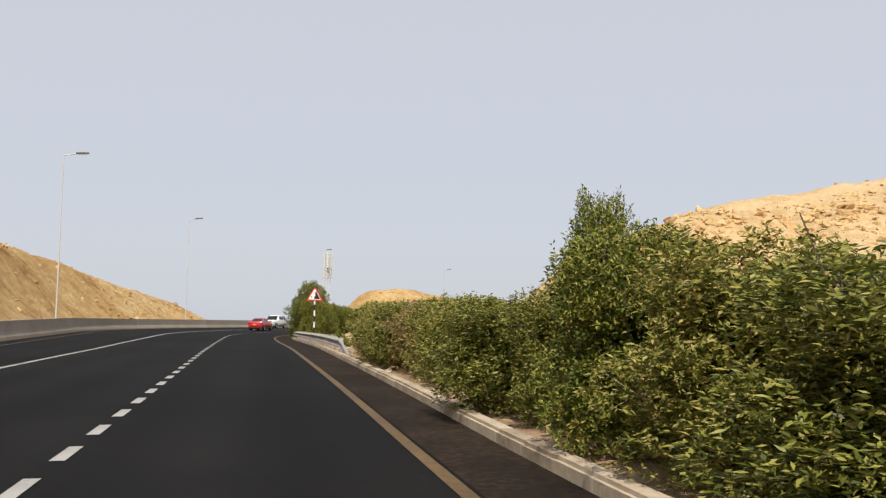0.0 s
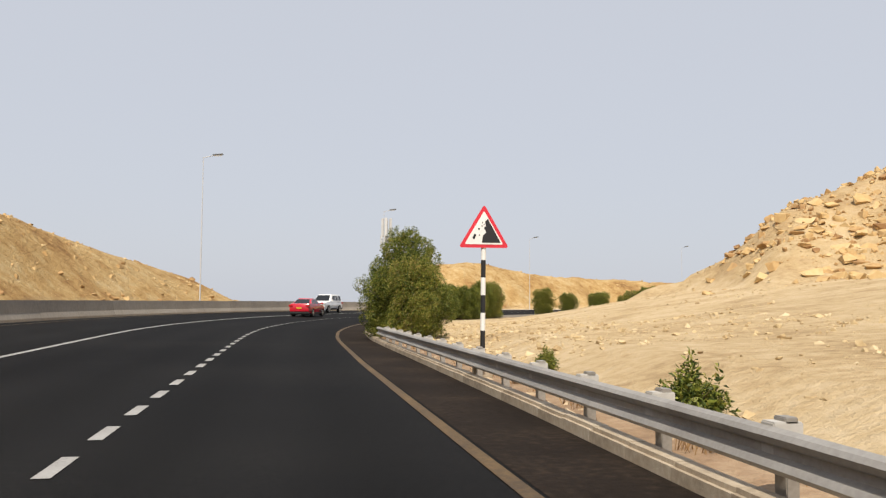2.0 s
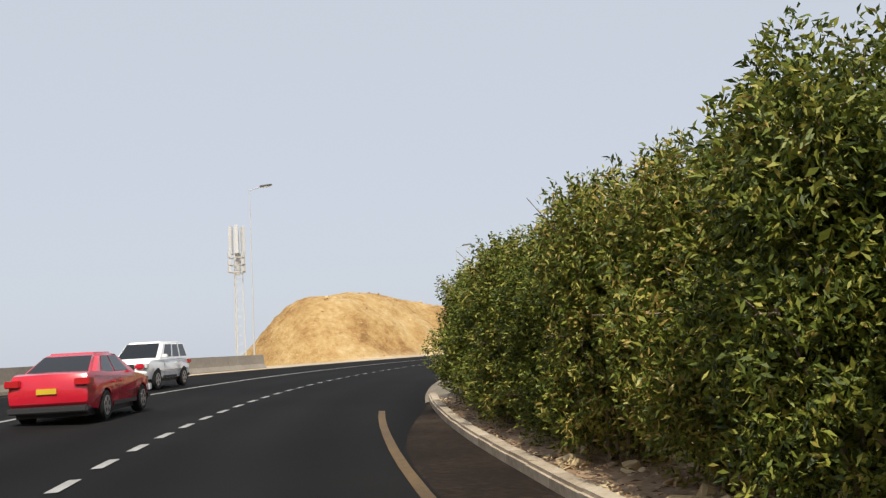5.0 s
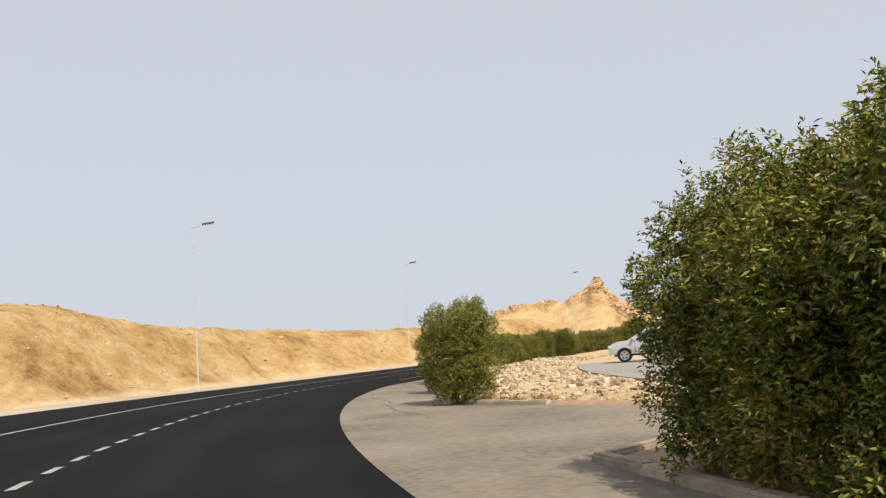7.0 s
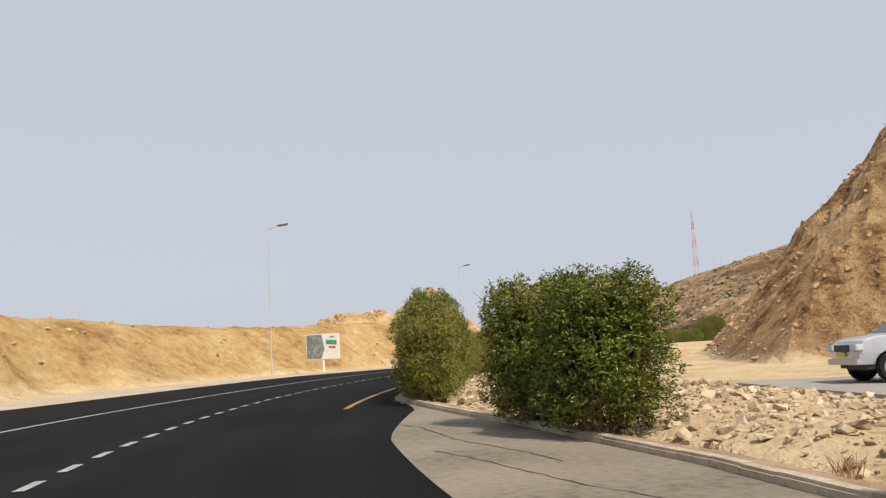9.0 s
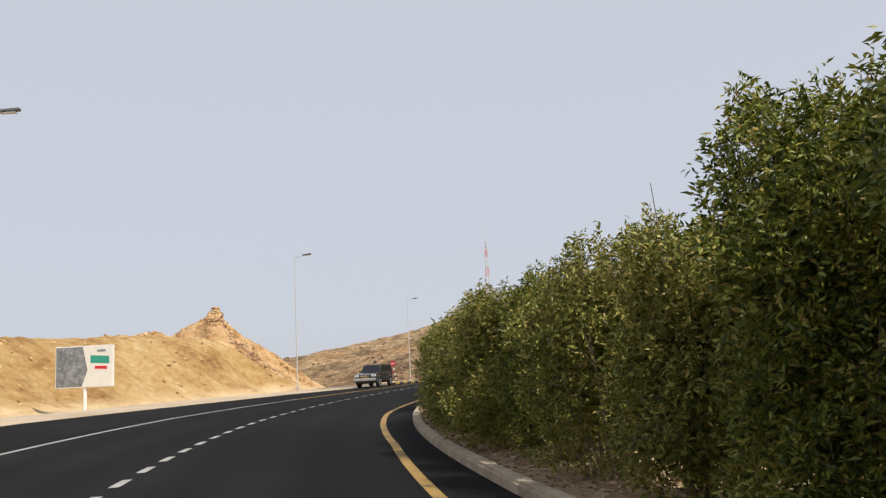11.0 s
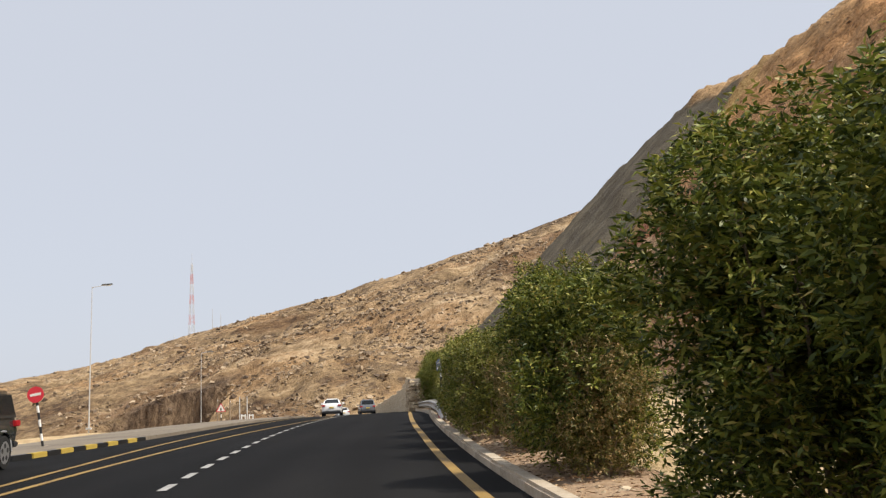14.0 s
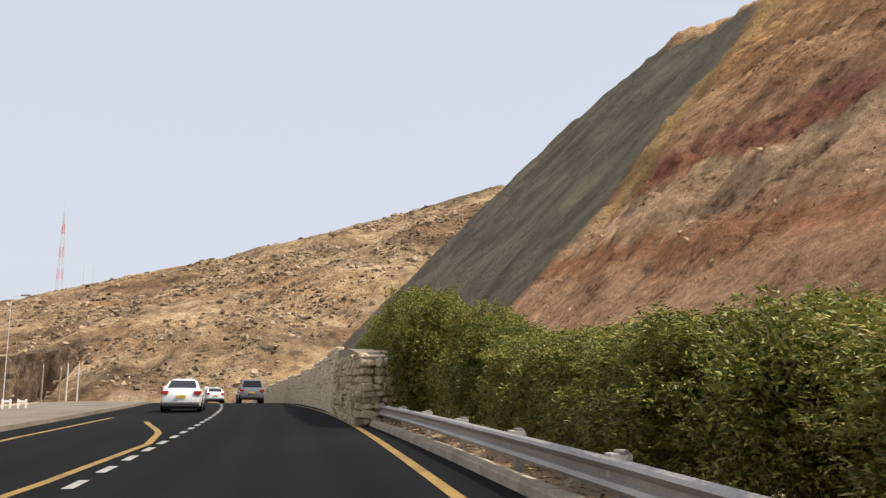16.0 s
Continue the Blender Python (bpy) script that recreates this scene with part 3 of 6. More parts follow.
gm.loops.add(quads.size)
gm.loops.foreach_set("vertex_index", quads.ravel().astype(np.int32))
gm.polygons.add(len(quads))
gm.polygons.foreach_set("loop_start", np.arange(0, quads.size, 4, dtype=np.int32))
gm.polygons.foreach_set("use_smooth", (np.maximum(kinds[3], kinds[4])[quads].mean(1) < 0.5))
gm.update(calc_edges=True)
gm.materials.append(GROUND)
for name, values in zip(("ochre", "mountain", "shaded_rock", "far_rock", "crag", "seam", "cut_rock"), kinds):
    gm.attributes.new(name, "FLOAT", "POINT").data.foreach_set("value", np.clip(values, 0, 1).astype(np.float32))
ground = tagged(new("ground", gm), "sandy desert ground with ochre cuttings and rocky brown hills", "ground", kind="structure")


def ground_at(x, y):
    return float(relief(np.array([float(x)]), np.array([float(y)]))[0][0])


# ---- road, lines, verges ----
def run(a, b, step=2.0):
    return [float(v) for v in np.append(np.arange(a, b, step), b)]


def left_edge(s):
    return float(np.interp(s, [-60, 140, 200, 250, 262, 267, 276, 300, 330, 460], [-10.6, -10.4, -9.6, -9.6, -7.9, -6.5, -5.8, -5.0, -4.8, -4.8]))


def right_edge(s):
    return float(np.interp(s, [-60, 10, 25, 45, 70, 95, 112, 184, 200, 250, 262, 282, 303, 310, 335, 460], [4.6, 4.65, 4.8, 5.0, 5.0, 5.15, 5.0, 5.15, 5.15, 5.1, 5.3, 5.6, 5.05, 5.0, 5.6, 6.0]))


APRON = ([108, 112, 116, 130, 131.5, 134, 138, 142, 147, 152, 163, 170, 178, 183.5], [5.0, 6.4, 7.5, 7.8, 9.6, 14.0, 13.3, 11.6, 8.95, 8.25, 8.5, 7.8, 6.2, 5.1])


def apron_edge(s):
    return float(np.interp(s, *APRON))


def apron_start(s):
    return min(float(np.interp(s, [108, 169, 178, 184], [4.9, 4.9, 5.85, 5.3])), apron_edge(s) - 0.1)


road = strip("road", [[spot(s, d) for d in np.linspace(left_edge(s), max(right_edge(s), apron_start(s) + 0.3 if 108 < s < 183.5 else 0) + 0.03, 9)] for s in run(-58, 458)], ASPHALT)
tracks = road.data.attributes.new("lane", "FLOAT", "POINT")
tracks.data.foreach_set("value", np.tile(np.arange(9.0) / 8, len(road.data.vertices) // 9).astype(np.float32))
tagged(road, "dark smooth asphalt carriageway", "road", kind="structure")
shoulder = strip("road_shoulder", [[spot(s, d, 0.004) for d in np.linspace(edge(s) + 0.12 + (right_edge(s) - edge(s) - 0.15) * float(smooth(96, 110, s)), right_edge(s) + 0.02, 3)] for s in run(-58, 110)], DUSTY)
tagged(shoulder, "dusty brown asphalt shoulder beside the kerb", "shoulder", kind="structure")


def line(name, a, b, d, width, mat, label, step=2.0):
    ob = strip(name, [[spot(s, d(s) - width / 2, 0.009), spot(s, d(s) + width / 2, 0.009)] for s in run(a, b, step)], mat)
    return tagged(ob, label, "road line", kind="structure")


line("edge_line", -58, 106, edge, 0.15, FADED_LINE, "worn yellow edge line on the asphalt")
line("edge_line", 179.2, 400, edge, 0.17, YELLOW_LINE, "yellow edge line on the asphalt")
line("centre_line", -58, 238, centre, 0.16, WHITE_LINE, "solid white centre line on the asphalt")
line("far_edge_line", -58, 150, lambda s: float(np.interp(s, [-60, 90, 150], [-9.3, -9.2, -9.0])), 0.14, FADED_LINE, "faded yellow edge line beside the barrier")
line("double_line", 238, 301, lambda s: float(np.interp(s, [238, 250, 260, 275, 282, 290, 297, 301], [-3.75, -3.1, -2.6, -1.6, -1.1, -0.5, -0.25, -0.6])), 0.17, YELLOW_LINE, "yellow line closing the turning lane", 1.0)
line("double_line", 238, 312, lambda s: float(np.interp(s, [238, 250, 262, 275, 300, 312], [-3.95, -3.6, -3.4, -3.5, -3.8, -3.6])), 0.17, YELLOW_LINE, "yellow line along the turning lane")
line("double_line", 301, 308, lambda s: float(np.interp(s, [301, 302.5, 305, 308], [-0.6, -0.85, -1.35, -1.9])), 0.17, YELLOW_LINE, "yellow line rounding the lane's end", 0.5)
dashes = tagged(new("lane_dashes"), "short white dashes between the lanes", "road line", kind="structure")
dash = mesh_of("dash", [(-0.075, -0.48, 0), (0.075, -0.48, 0), (0.075, 0.48, 0), (-0.075, 0.48, 0)], [(0, 1, 2, 3)], WHITE_LINE)
for k in range(-12, 190):
    s = 0.2 + k * 1.905
    ob = part("dash", dash, WHITE_LINE, dashes)
    a, b = spot(s - 0.5, 0, 0.010), spot(s + 0.5, 0, 0.010)
    ob.matrix_world = Matrix.Translation((a + b) / 2) @ (b - a).to_track_quat("Y", "Z").to_matrix().to_4x4()

# concrete apron at the driveway
apron = strip("apron", [[spot(s, apron_start(s) + (apron_edge(s) - apron_start(s) + 0.05) * k / 6, 0.012 + 0.02 * min(1, k)) for k in range(7)] for s in run(108.5, 183.3, 1.5)], CONCRETE)
tagged(apron, "dusty beige concrete apron beside the road", "pavement", kind="structure")
VERGE = material("soil_under_hedge", [(0.25, (0.16, 0.095, 0.055)), (0.5, (0.30, 0.20, 0.12)), (0.75, (0.42, 0.31, 0.20))], 0.8, 7, 0.95, 0.8, 22, distance=0.04)


def verge(a, b, inner, wide=1.0):
    ob = strip("verge", [[spot(s, inner(s) + w * wide, h + 0.05 * float(fbm(np.array([s / 1.3]), np.array([w / 0.7]), 5)[0])) for w, h in ((0.08, 0.03), (0.5, 0.10), (1.1, 0.13), (1.8, 0.10), (2.6, 0.02), (3.4, -0.3))] for s in run(a, b, 1.0)], VERGE)
    return tagged(ob, "brown stony soil strip under the hedge", "verge", kind="structure")


verge(-58, 109, right_edge)
verge(108, 131.5, apron_edge)
verge(137.5, 184, apron_edge, 0.38)
verge(183, 345, right_edge)
SAND = material("sand_verge", [(0.3, (0.29, 0.22, 0.145)), (0.5, (0.40, 0.32, 0.225)), (0.7, (0.49, 0.41, 0.305))], 0.25, 5, 0.95, 0.5, 14, distance=0.04)
sand = strip("sand_verge", [[spot(s, left_edge(s) + 0.3 - w, h) for w, h in ((0, -0.03), (0.35, 0.035), (2.2, 0.06), (5.2, 0.06), (8.5, -0.35))] for s in run(126, 262, 2.0)], SAND)
tagged(sand, "pale sand verge outside the bend", "verge", kind="structure")
pave = strip("pavement", [[spot(s, left_edge(s) - w, -0.1 + (h + 0.1) * min(1, 0.1 + (s - 262) / 5) if h > 0 else h) for w, h in ((0.0, -0.1), (0.02, 0.14), (2.5, 0.16), (6.2, 0.1), (7.2, -1.2))] for s in run(262, 345, 2.0)], CONCRETE)
tagged(pave, "dusty beige pavement beside the junction", "pavement", kind="structure")
side = []
for s in run(134, 180, 1.5):
    row = []
    for d in np.linspace(15.6, 15.6 + np.interp(s, [134, 150, 170, 206], [15, 15, 12, 6]), 12):
        p = spot(s, float(d))
        if not row:
            row.append(Vector((p.x, p.y, ground_at(p.x, p.y) - 0.35)))
        row.append(Vector((p.x, p.y, ground_at(p.x, p.y) + 0.1)))
    side.append(row)
side_road = strip("side_road", side, SIDE)
tagged(side_road, "grey asphalt side road on the stony flat", "road", kind="structure")


# ---- kerbs ----
def kerb(a, b, inner, length=1.0):
    thing = tagged(new("kerb"), "dusty pale concrete kerb along the road", "kerb", kind="structure")
    bm = boxed(-0.01, 0.24, -length * 0.496, length * 0.496, -0.14, 0.16)
    bmesh.ops.bevel(bm, geom=[e for e in bm.edges if all(v.co.z > 0.1 for v in e.verts) and abs(e.verts[0].co.x - e.verts[1].co.x) < 0.01], offset=0.04, segments=2, affect="EDGES")
    me = bpy.data.meshes.new("kerb_stone")
    bm.to_mesh(me)
    bm.free()
    me.materials.append(KERB)
    s = a
    while s < b:
        p, q = spot(s, inner(s)), spot(s + length, inner(s + length))
        ob = part("kerb_stone", me, KERB, thing)
        ob.matrix_world = Matrix.Translation((p + q) / 2 + Vector((0, 0, random.uniform(-0.008, 0.008)))) @ (q - p).to_track_quat("Y", "Z").to_matrix().to_4x4()
        s += length * (1 if (q - p).length < 0.01 else length / (q - p).length)
    return thing


kerb(-12, 110, right_edge)
kerb(110, 131.5, apron_edge, 0.8)
kerb(143.5, 183.5, apron_edge, 0.8)
kerb(183.5, 345, right_edge)



# ---- bushes ----
ROUND = [0.17, 0.21, 0.29, 0.33, 0.31, 0.24, 0.10]
UPRIGHT = [0.22, 0.26, 0.30, 0.32, 0.31, 0.26, 0.14]
PEAKED = [0.22, 0.29, 0.35, 0.32, 0.23, 0.15, 0.04]


def bush_meshes(seed, w, h, leaves, mat, spiky=0.3, outline=ROUND, bare=0.0):
    """A dense shrub: whorls of narrow leaves on many uneven upright lobes, and the stems under them. bare: how far up the foot is thin."""
    rng = np.random.default_rng(seed)
    reach = lambda t: float(np.interp(t, [0, 0.1, 0.3, 0.5, 0.7, 0.85, 1.0], outline))
    lobes = []
    for t in (0.09, 0.22, 0.36, 0.50, 0.63, 0.76, 0.87):
        count = 4 + round(14 * reach(t))
        start = rng.uniform(0, 2 * math.pi)
        for k in range(count):
            a, r, z = start + (k + rng.uniform(-0.3, 0.3)) * 2 * math.pi / count, w * reach(t) * rng.uniform(0.62, 1.26), h * (t + rng.uniform(-0.06, 0.06))
            lobes.append((r * math.cos(a), r * math.sin(a), z, w * rng.uniform(0.105, 0.185), h * rng.uniform(0.085, 0.15)))
    for k in range(7 + round(6 * spiky)):
        a, r = rng.uniform(0, 2 * math.pi), w * reach(0.86) * math.sqrt(rng.uniform()) * 1.1
        lobes.append((r * math.cos(a), r * math.sin(a), h * rng.uniform(0.86, 1.0), w * rng.uniform(0.05, 0.09), h * rng.uniform(0.07, 0.12)))
    lobes = np.array(lobes)
    tips = leaves // 10
    share = lobes[:, 3] * lobes[:, 4]
    which = rng.choice(len(lobes), tips * 2, p=share / share.sum())
    v = rng.normal(size=(tips * 2, 3))
    v /= np.linalg.norm(v, axis=1)[:, None]
    L = lobes[which]
    depth = np.where(rng.uniform(size=tips * 2) < 0.82, rng.uniform(0.88, 1.06, tips * 2), rng.uniform(0.45, 0.9, tips * 2))
    p = L[:, :3] + v * L[:, [3, 3, 4]] * depth[:, None]
    inner = np.zeros(len(p), int)
    for lb in lobes:
        inner += (((p - lb[:3]) / lb[[3, 3, 4]]) ** 2).sum(1) < 0.62
    keep = (inner < 2) & (p[:, 2] > 0.08) & (rng.uniform(size=len(p)) > 0.75 * np.clip(1 - p[:, 2] / max(0.01, bare * h), 0, 1))
    p, v = p[keep][:tips], v[keep][:tips]
    n = len(p)
    shoots = rng.integers(0, n, int(110 * spiky) + 4)
    for k in shoots:
        if p[k, 2] > 0.7 * h:
            more = rng.integers(3, 6)
            up = p[k] + np.outer(np.arange(1, more) * 0.085, [rng.uniform(-0.25, 0.25), rng.uniform(-0.25, 0.25), 1])
            p, v = np.vstack([p, up]), np.vstack([v, np.tile([0.0, 0.0, 1.0], (more - 1, 1))])
    n = len(p)
    twig = v + np.array([0, 0, 0.9]) + 0.35 * rng.normal(size=(n, 3))
    twig /= np.linalg.norm(twig, axis=1)[:, None]
    stem = np.repeat(twig, 10, 0)
    base = np.repeat(p, 10, 0) + stem * rng.uniform(-0.11, 0.09, (n * 10, 1)) + rng.normal(size=(n * 10, 3)) * 0.02
    round_about = np.cross(stem, rng.normal(size=(n * 10, 3)))
    round_about /= np.linalg.norm(round_about, axis=1)[:, None]
    d = stem * rng.uniform(0.25, 1.0, n * 10)[:, None] + round_about * rng.uniform(0.6, 1.0, n * 10)[:, None] + 0.2 * rng.normal(size=(n * 10, 3))
    d /= np.linalg.norm(d, axis=1)[:, None]
    side = np.cross(d, rng.normal(size=(n * 10, 3)))
    side /= np.linalg.norm(side, axis=1)[:, None]
    length, width = rng.uniform(0.066, 0.118, n * 10)[:, None], rng.uniform(0.0115, 0.0175, n * 10)[:, None]
    # enlarged leaves added deep inside close the crown and keep its inside dark
    inside = rng.uniform(size=n * 10) < 0.2
    centre = np.array([0, 0, 0.5 * h])
    base[inside] = centre + (base[inside] - centre) * rng.uniform(0.4, 0.76, (inside.sum(), 1))
    length[inside] *= 1.45
    width[inside] *= 2.0
    nrm = np.cross(side, d)
    belly = base + d * length * 0.45 + nrm * length * 0.08
    tip_end = base + d * length - np.array([0, 0, 1]) * length * 0.14
    verts = np.stack([base, belly + side * width, tip_end, belly - side * width], 1).reshape(-1, 3)
    tris = np.arange(n * 10 * 4).reshape(-1, 4)
    crown = bpy.data.meshes.new("crown")
    crown.vertices.add(len(verts))
    crown.vertices.foreach_set("co", verts.astype(np.float32).ravel())
    crown.loops.add(tris.size)
    crown.loops.foreach_set("vertex_index", tris.astype(np.int32).ravel())
    crown.polygons.add(len(tris))
    crown.polygons.foreach_set("loop_start", np.arange(0, tris.size, 4, dtype=np.int32))
    crown.update(calc_edges=True)
    crown.materials.append(mat)
    bm = bmesh.new()
    for lb in lobes[::3]:
        foot = Vector((lb[0] * 0.25 + rng.uniform(-0.12, 0.12), lb[1] * 0.25 + rng.uniform(-0.12, 0.12), -0.25))
        mid = Vector((lb[0] * 0.6, lb[1] * 0.6, lb[2] * 0.55))
        tip = Vector(lb[:3])
        tube(bm, foot, mid, 0.035, 0.022, 5)
        tube(bm, mid, tip, 0.022, 0.008, 5)
        for q in range(3):
            end = tip + Vector(rng.normal(size=3)) * lb[3] * 0.55
            tube(bm, tip.lerp(mid, rng.uniform(0, 0.6)), end, 0.011, 0.004, 4)
    stems = bpy.data.meshes.new("trunk")
    bm.to_mesh(stems)
    bm.free()
    stems.materials.append(BARK)
    return crown, stems


def bush(meshes, label, group):
    thing = tagged(new("bush"), label, "bush", group)
    part("crown", meshes[0], LEAF, thing, "dense narrow green leaves")
    part("trunk", meshes[1], BARK, thing, "several thin brown woody stems")
    return thing


KINDS = {
    "low": (2.5, 2.35, bush_meshes(11, 2.5, 2.35, 30000, OLIVE_LEAF, 0.5, UPRIGHT, 0.2)),
    "mid": (2.75, 3.1, bush_meshes(12, 2.75, 3.1, 48000, LEAF, 0.7, ROUND, 0.15)),
    "sage": (2.75, 3.1, bush_meshes(16, 2.75, 3.1, 44000, OLIVE_LEAF, 0.7, UPRIGHT, 0.25)),
    "dry": (2.7, 3.0, bush_meshes(13, 2.7, 3.0, 30000, DRY_LEAF, 0.5, ROUND, 0.3)),
    "tall": (2.9, 3.9, bush_meshes(14, 2.9, 3.9, 58000, LEAF, 1.0, UPRIGHT, 0.15)),
    "thin": (2.7, 3.0, bush_meshes(18, 2.7, 3.0, 24000, OLIVE_LEAF, 0.9, UPRIGHT, 0.4)),
    "big": (3.8, 4.5, bush_meshes(15, 3.8, 4.5, 84000, LEAF, 0.8, UPRIGHT, 0.12)),
    "peaked": (4.2, 4.6, bush_meshes(17, 4.2, 4.6, 96000, LEAF, 0.8, PEAKED, 0.08)),
}
LABELS = {
    "low": "low dense green roadside shrub with narrow leaves",
    "mid": "dense green roadside shrub with narrow leaves, behind the kerb",
    "sage": "olive green roadside shrub with narrow leaves, behind the kerb",
    "dry": "roadside shrub with browning leaves, behind the kerb",
    "tall": "tall dense green roadside shrub with loose upright shoots",
    "peaked": "large peaked green shrub with narrow leaves behind the rail",
    "thin": "thin olive green shrub with bare pale stems showing through",
    "big": "large rounded dark green shrub behind the kerb",
}
FIRST = {}


def plant(kind, s, d, height, wide=1.0, group="hedge shrubs"):
    w, h, meshes = KINDS[kind]
    p = spot(s, d, 0.08)
    m = Matrix.Translation(p) @ pose(0, 0, 0, 0, 0, random.uniform(0, 360)) @ Matrix.Diagonal((wide * random.uniform(0.95, 1.06), wide * random.uniform(0.95, 1.06), 0.86 * height / h, 1))
    if kind not in FIRST:
        FIRST[kind] = bush(meshes, LABELS[kind], group)
        FIRST[kind].matrix_basis = m
        return
    thing = copy_thing(FIRST[kind], Matrix.Identity(4))
    thing.matrix_basis = m
    tagged(thing, group=group)


G1, G2, G3, G4 = "hedge shrubs before the guard rail", "hedge shrubs in the bend", "shrubs on the driveway kerb", "hedge shrubs under the mountain"
ROWS = [
    (G1, 5.7, "sage -8.6 2.2; sage -6 2.1; sage -3.4 2.1; sage -0.8 2.0; sage 1.8 2.1; sage 4.3 1.95; sage 6.4 2.15 0.85; mid 8.1 2.5 0.7; tall 9.5 3.05 0.36; sage 10.4 2.0 0.7; sage 12.3 1.75 0.9; low 16.7 1.95; low 18.3 1.95; dry 20.2 1.95 0.9; low 22.2 1.95; low 24.2 1.9; dry 26 1.85 0.9; low 27.8 1.95; low 30.4 1.95; sage 34.4 2.1 0.9"),
    (G2, 6.6, "peaked 70.2 4.95 0.95; mid 68.0 3.6 0.78; tall 73.4 3.5; mid 75.8 3.1; mid 78.2 3.5; tall 80.6 3.4; mid 83 3.6; mid 85.4 3.6; tall 87.8 3.7; mid 90.2 3.8; mid 92.6 3.7; mid 95 3.7; tall 97.4 3.6; mid 99.8 3.6; mid 102.2 3.5; mid 104.6 3.5; mid 107 3.5; mid 109.4 3.5"),
    (G3, 9.5, "mid 112.2 3.36; tall 114.6 3.25; mid 117 3.25; tall 119.0 3.14 0.8; mid 121.2 3.2 0.75; tall 123.2 3.9; tall 125.3 3.9; tall 127.4 3.7 0.9; big 147.6 3.66 0.84; big 156.8 3.1 0.8; mid 167.4 3.2; mid 170.4 3.3"),
    (G4, 6.5, "mid 180.7 2.86 0.85; sage 182.8 3.52; mid 185 3.64; tall 187.4 4.25; tall 189.8 4.36; tall 192.2 3.77; sage 194.6 3.13; thin 197 3.13; mid 199.4 3.13; sage 201.8 3.04; thin 204.2 3.04; sage 206.6 2.94; sage 209 2.85; mid 211.4 2.85; sage 212.8 2.9 0.9; tall 215.2 3.3 0.85; big 221.7 3.3 1.0; mid 225.2 2.6 0.9; thin 227.6 2.6 0.9; sage 230.0 2.8 0.9; mid 231.9 2.75 0.9; thin 234.7 2.8 0.95; sage 238.5 2.95 0.9; dry 235.7 2.3 0.72; mid 241.5 2.9 0.85; tall 244.4 3.7 1.0; tall 246.9 3.75 1.05; mid 252.9 3.1 0.9; dry 252.2 2.1 0.6; tall 257.3 3.8 0.95; dry 256.6 2.3 0.65; thin 260.4 2.8 0.9; mid 264.0 2.85 0.95; dry 262.6 2.2 0.6; sage 267.0 2.6 0.9; mid 271.4 2.9 0.85; thin 274.0 2.4 0.9; thin 276.2 2.20; sage 278.2 2.10; low 280.2 2.10; thin 282.2 2.05; low 284.2 2.10; sage 286.2 2.05; thin 288.2 2.15; low 290.2 2.20; low 292.2 2.20; low 294.2 2.30; mid 297 2.80; sage 299.6 3.40; tall 302.4 4.00; tall 304.8 4.50; tall 307.2 4.70; tall 309.6 4.50; tall 312 4.30"),
]
for group, d, row in ROWS:
    for item in row.split(";"):
        kind, s, height, *more = item.split()
        s, wide = float(s), float(more[0]) if more else 1.0
        out = d + (0.2 if 15 < s < 33 else 0) + (0.7 if 268 < s < 276 else 1.1 if 276 <= s < 300 else 0.5 if s >= 300 else 0) + random.uniform(-0.22, 0.22)
        for a, b, at in ((165, 168, 8.6), (168, 175, 8.05), (147, 150, 8.85), (150, 160, 8.9), (69.5, 72, 6.45), (67, 69, 6.4), (175, 188, 6.3), (233, 236, 7.2), (30, 31, 6.6), (34, 35, 7.1), (255, 259, 7.0), (263.5, 268, 6.45), (270, 273, 6.65), (214, 217, 7.1), (221, 222, 6.8)):
            if a < s < b:
                out = at
        if 111 < s < 131:
            out = apron_edge(s) + 1.05
        if kind == "dry" and s > 230:
            out = 6.25
        plant(kind, s, out, float(height), wide * random.uniform(0.95, 1.06) * (0.97 if 147 < s < 150 else 0.86 if 140 < s < 160 else random.uniform(0.82, 0.95) if 184 < s < 212 else 1.0), group)



# ---- concrete barrier outside the bend ----
def sweep(profile, p, q):
    """A prism between two poses with a flat profile of (x, z)."""
    n = len(profile)
    verts = [m @ Vector((x, 0, z)) for m in (p, q) for x, z in profile]
    return verts, [(i, (i + 1) % n, n + (i + 1) % n, n + i) for i in range(n)] + [tuple(range(n - 1, -1, -1)), tuple(range(n, 2 * n))]


def road_pose(s, d, h=0.0):
    return Matrix.Translation(spot(s, d, h)) @ pose(0, 0, 0, 0, 0, turn(s))


SAFETY = [(-0.30, -0.2), (-0.30, 0.08), (-0.16, 0.36), (-0.09, 0.98), (0.09, 0.98), (0.16, 0.36), (0.30, 0.08), (0.30, -0.2)]
barrier = tagged(new("barrier"), "grey-brown concrete safety barrier outside the bend", "barrier", kind="structure")
for k in range(33):
    a = -20 + 5 * k
    part("barrier_segment", sweep(SAFETY, road_pose(a + 0.01, -11.5), road_pose(a + 4.99, -11.5)), BARRIER, barrier)


# ---- guard rails ----
BEAM = [(0.0, 0.155), (-0.055, 0.135), (-0.08, 0.10), (-0.055, 0.055), (0.0, 0.03), (0.0, -0.03), (-0.055, -0.055), (-0.08, -0.10), (-0.055, -0.135), (0.0, -0.155)]


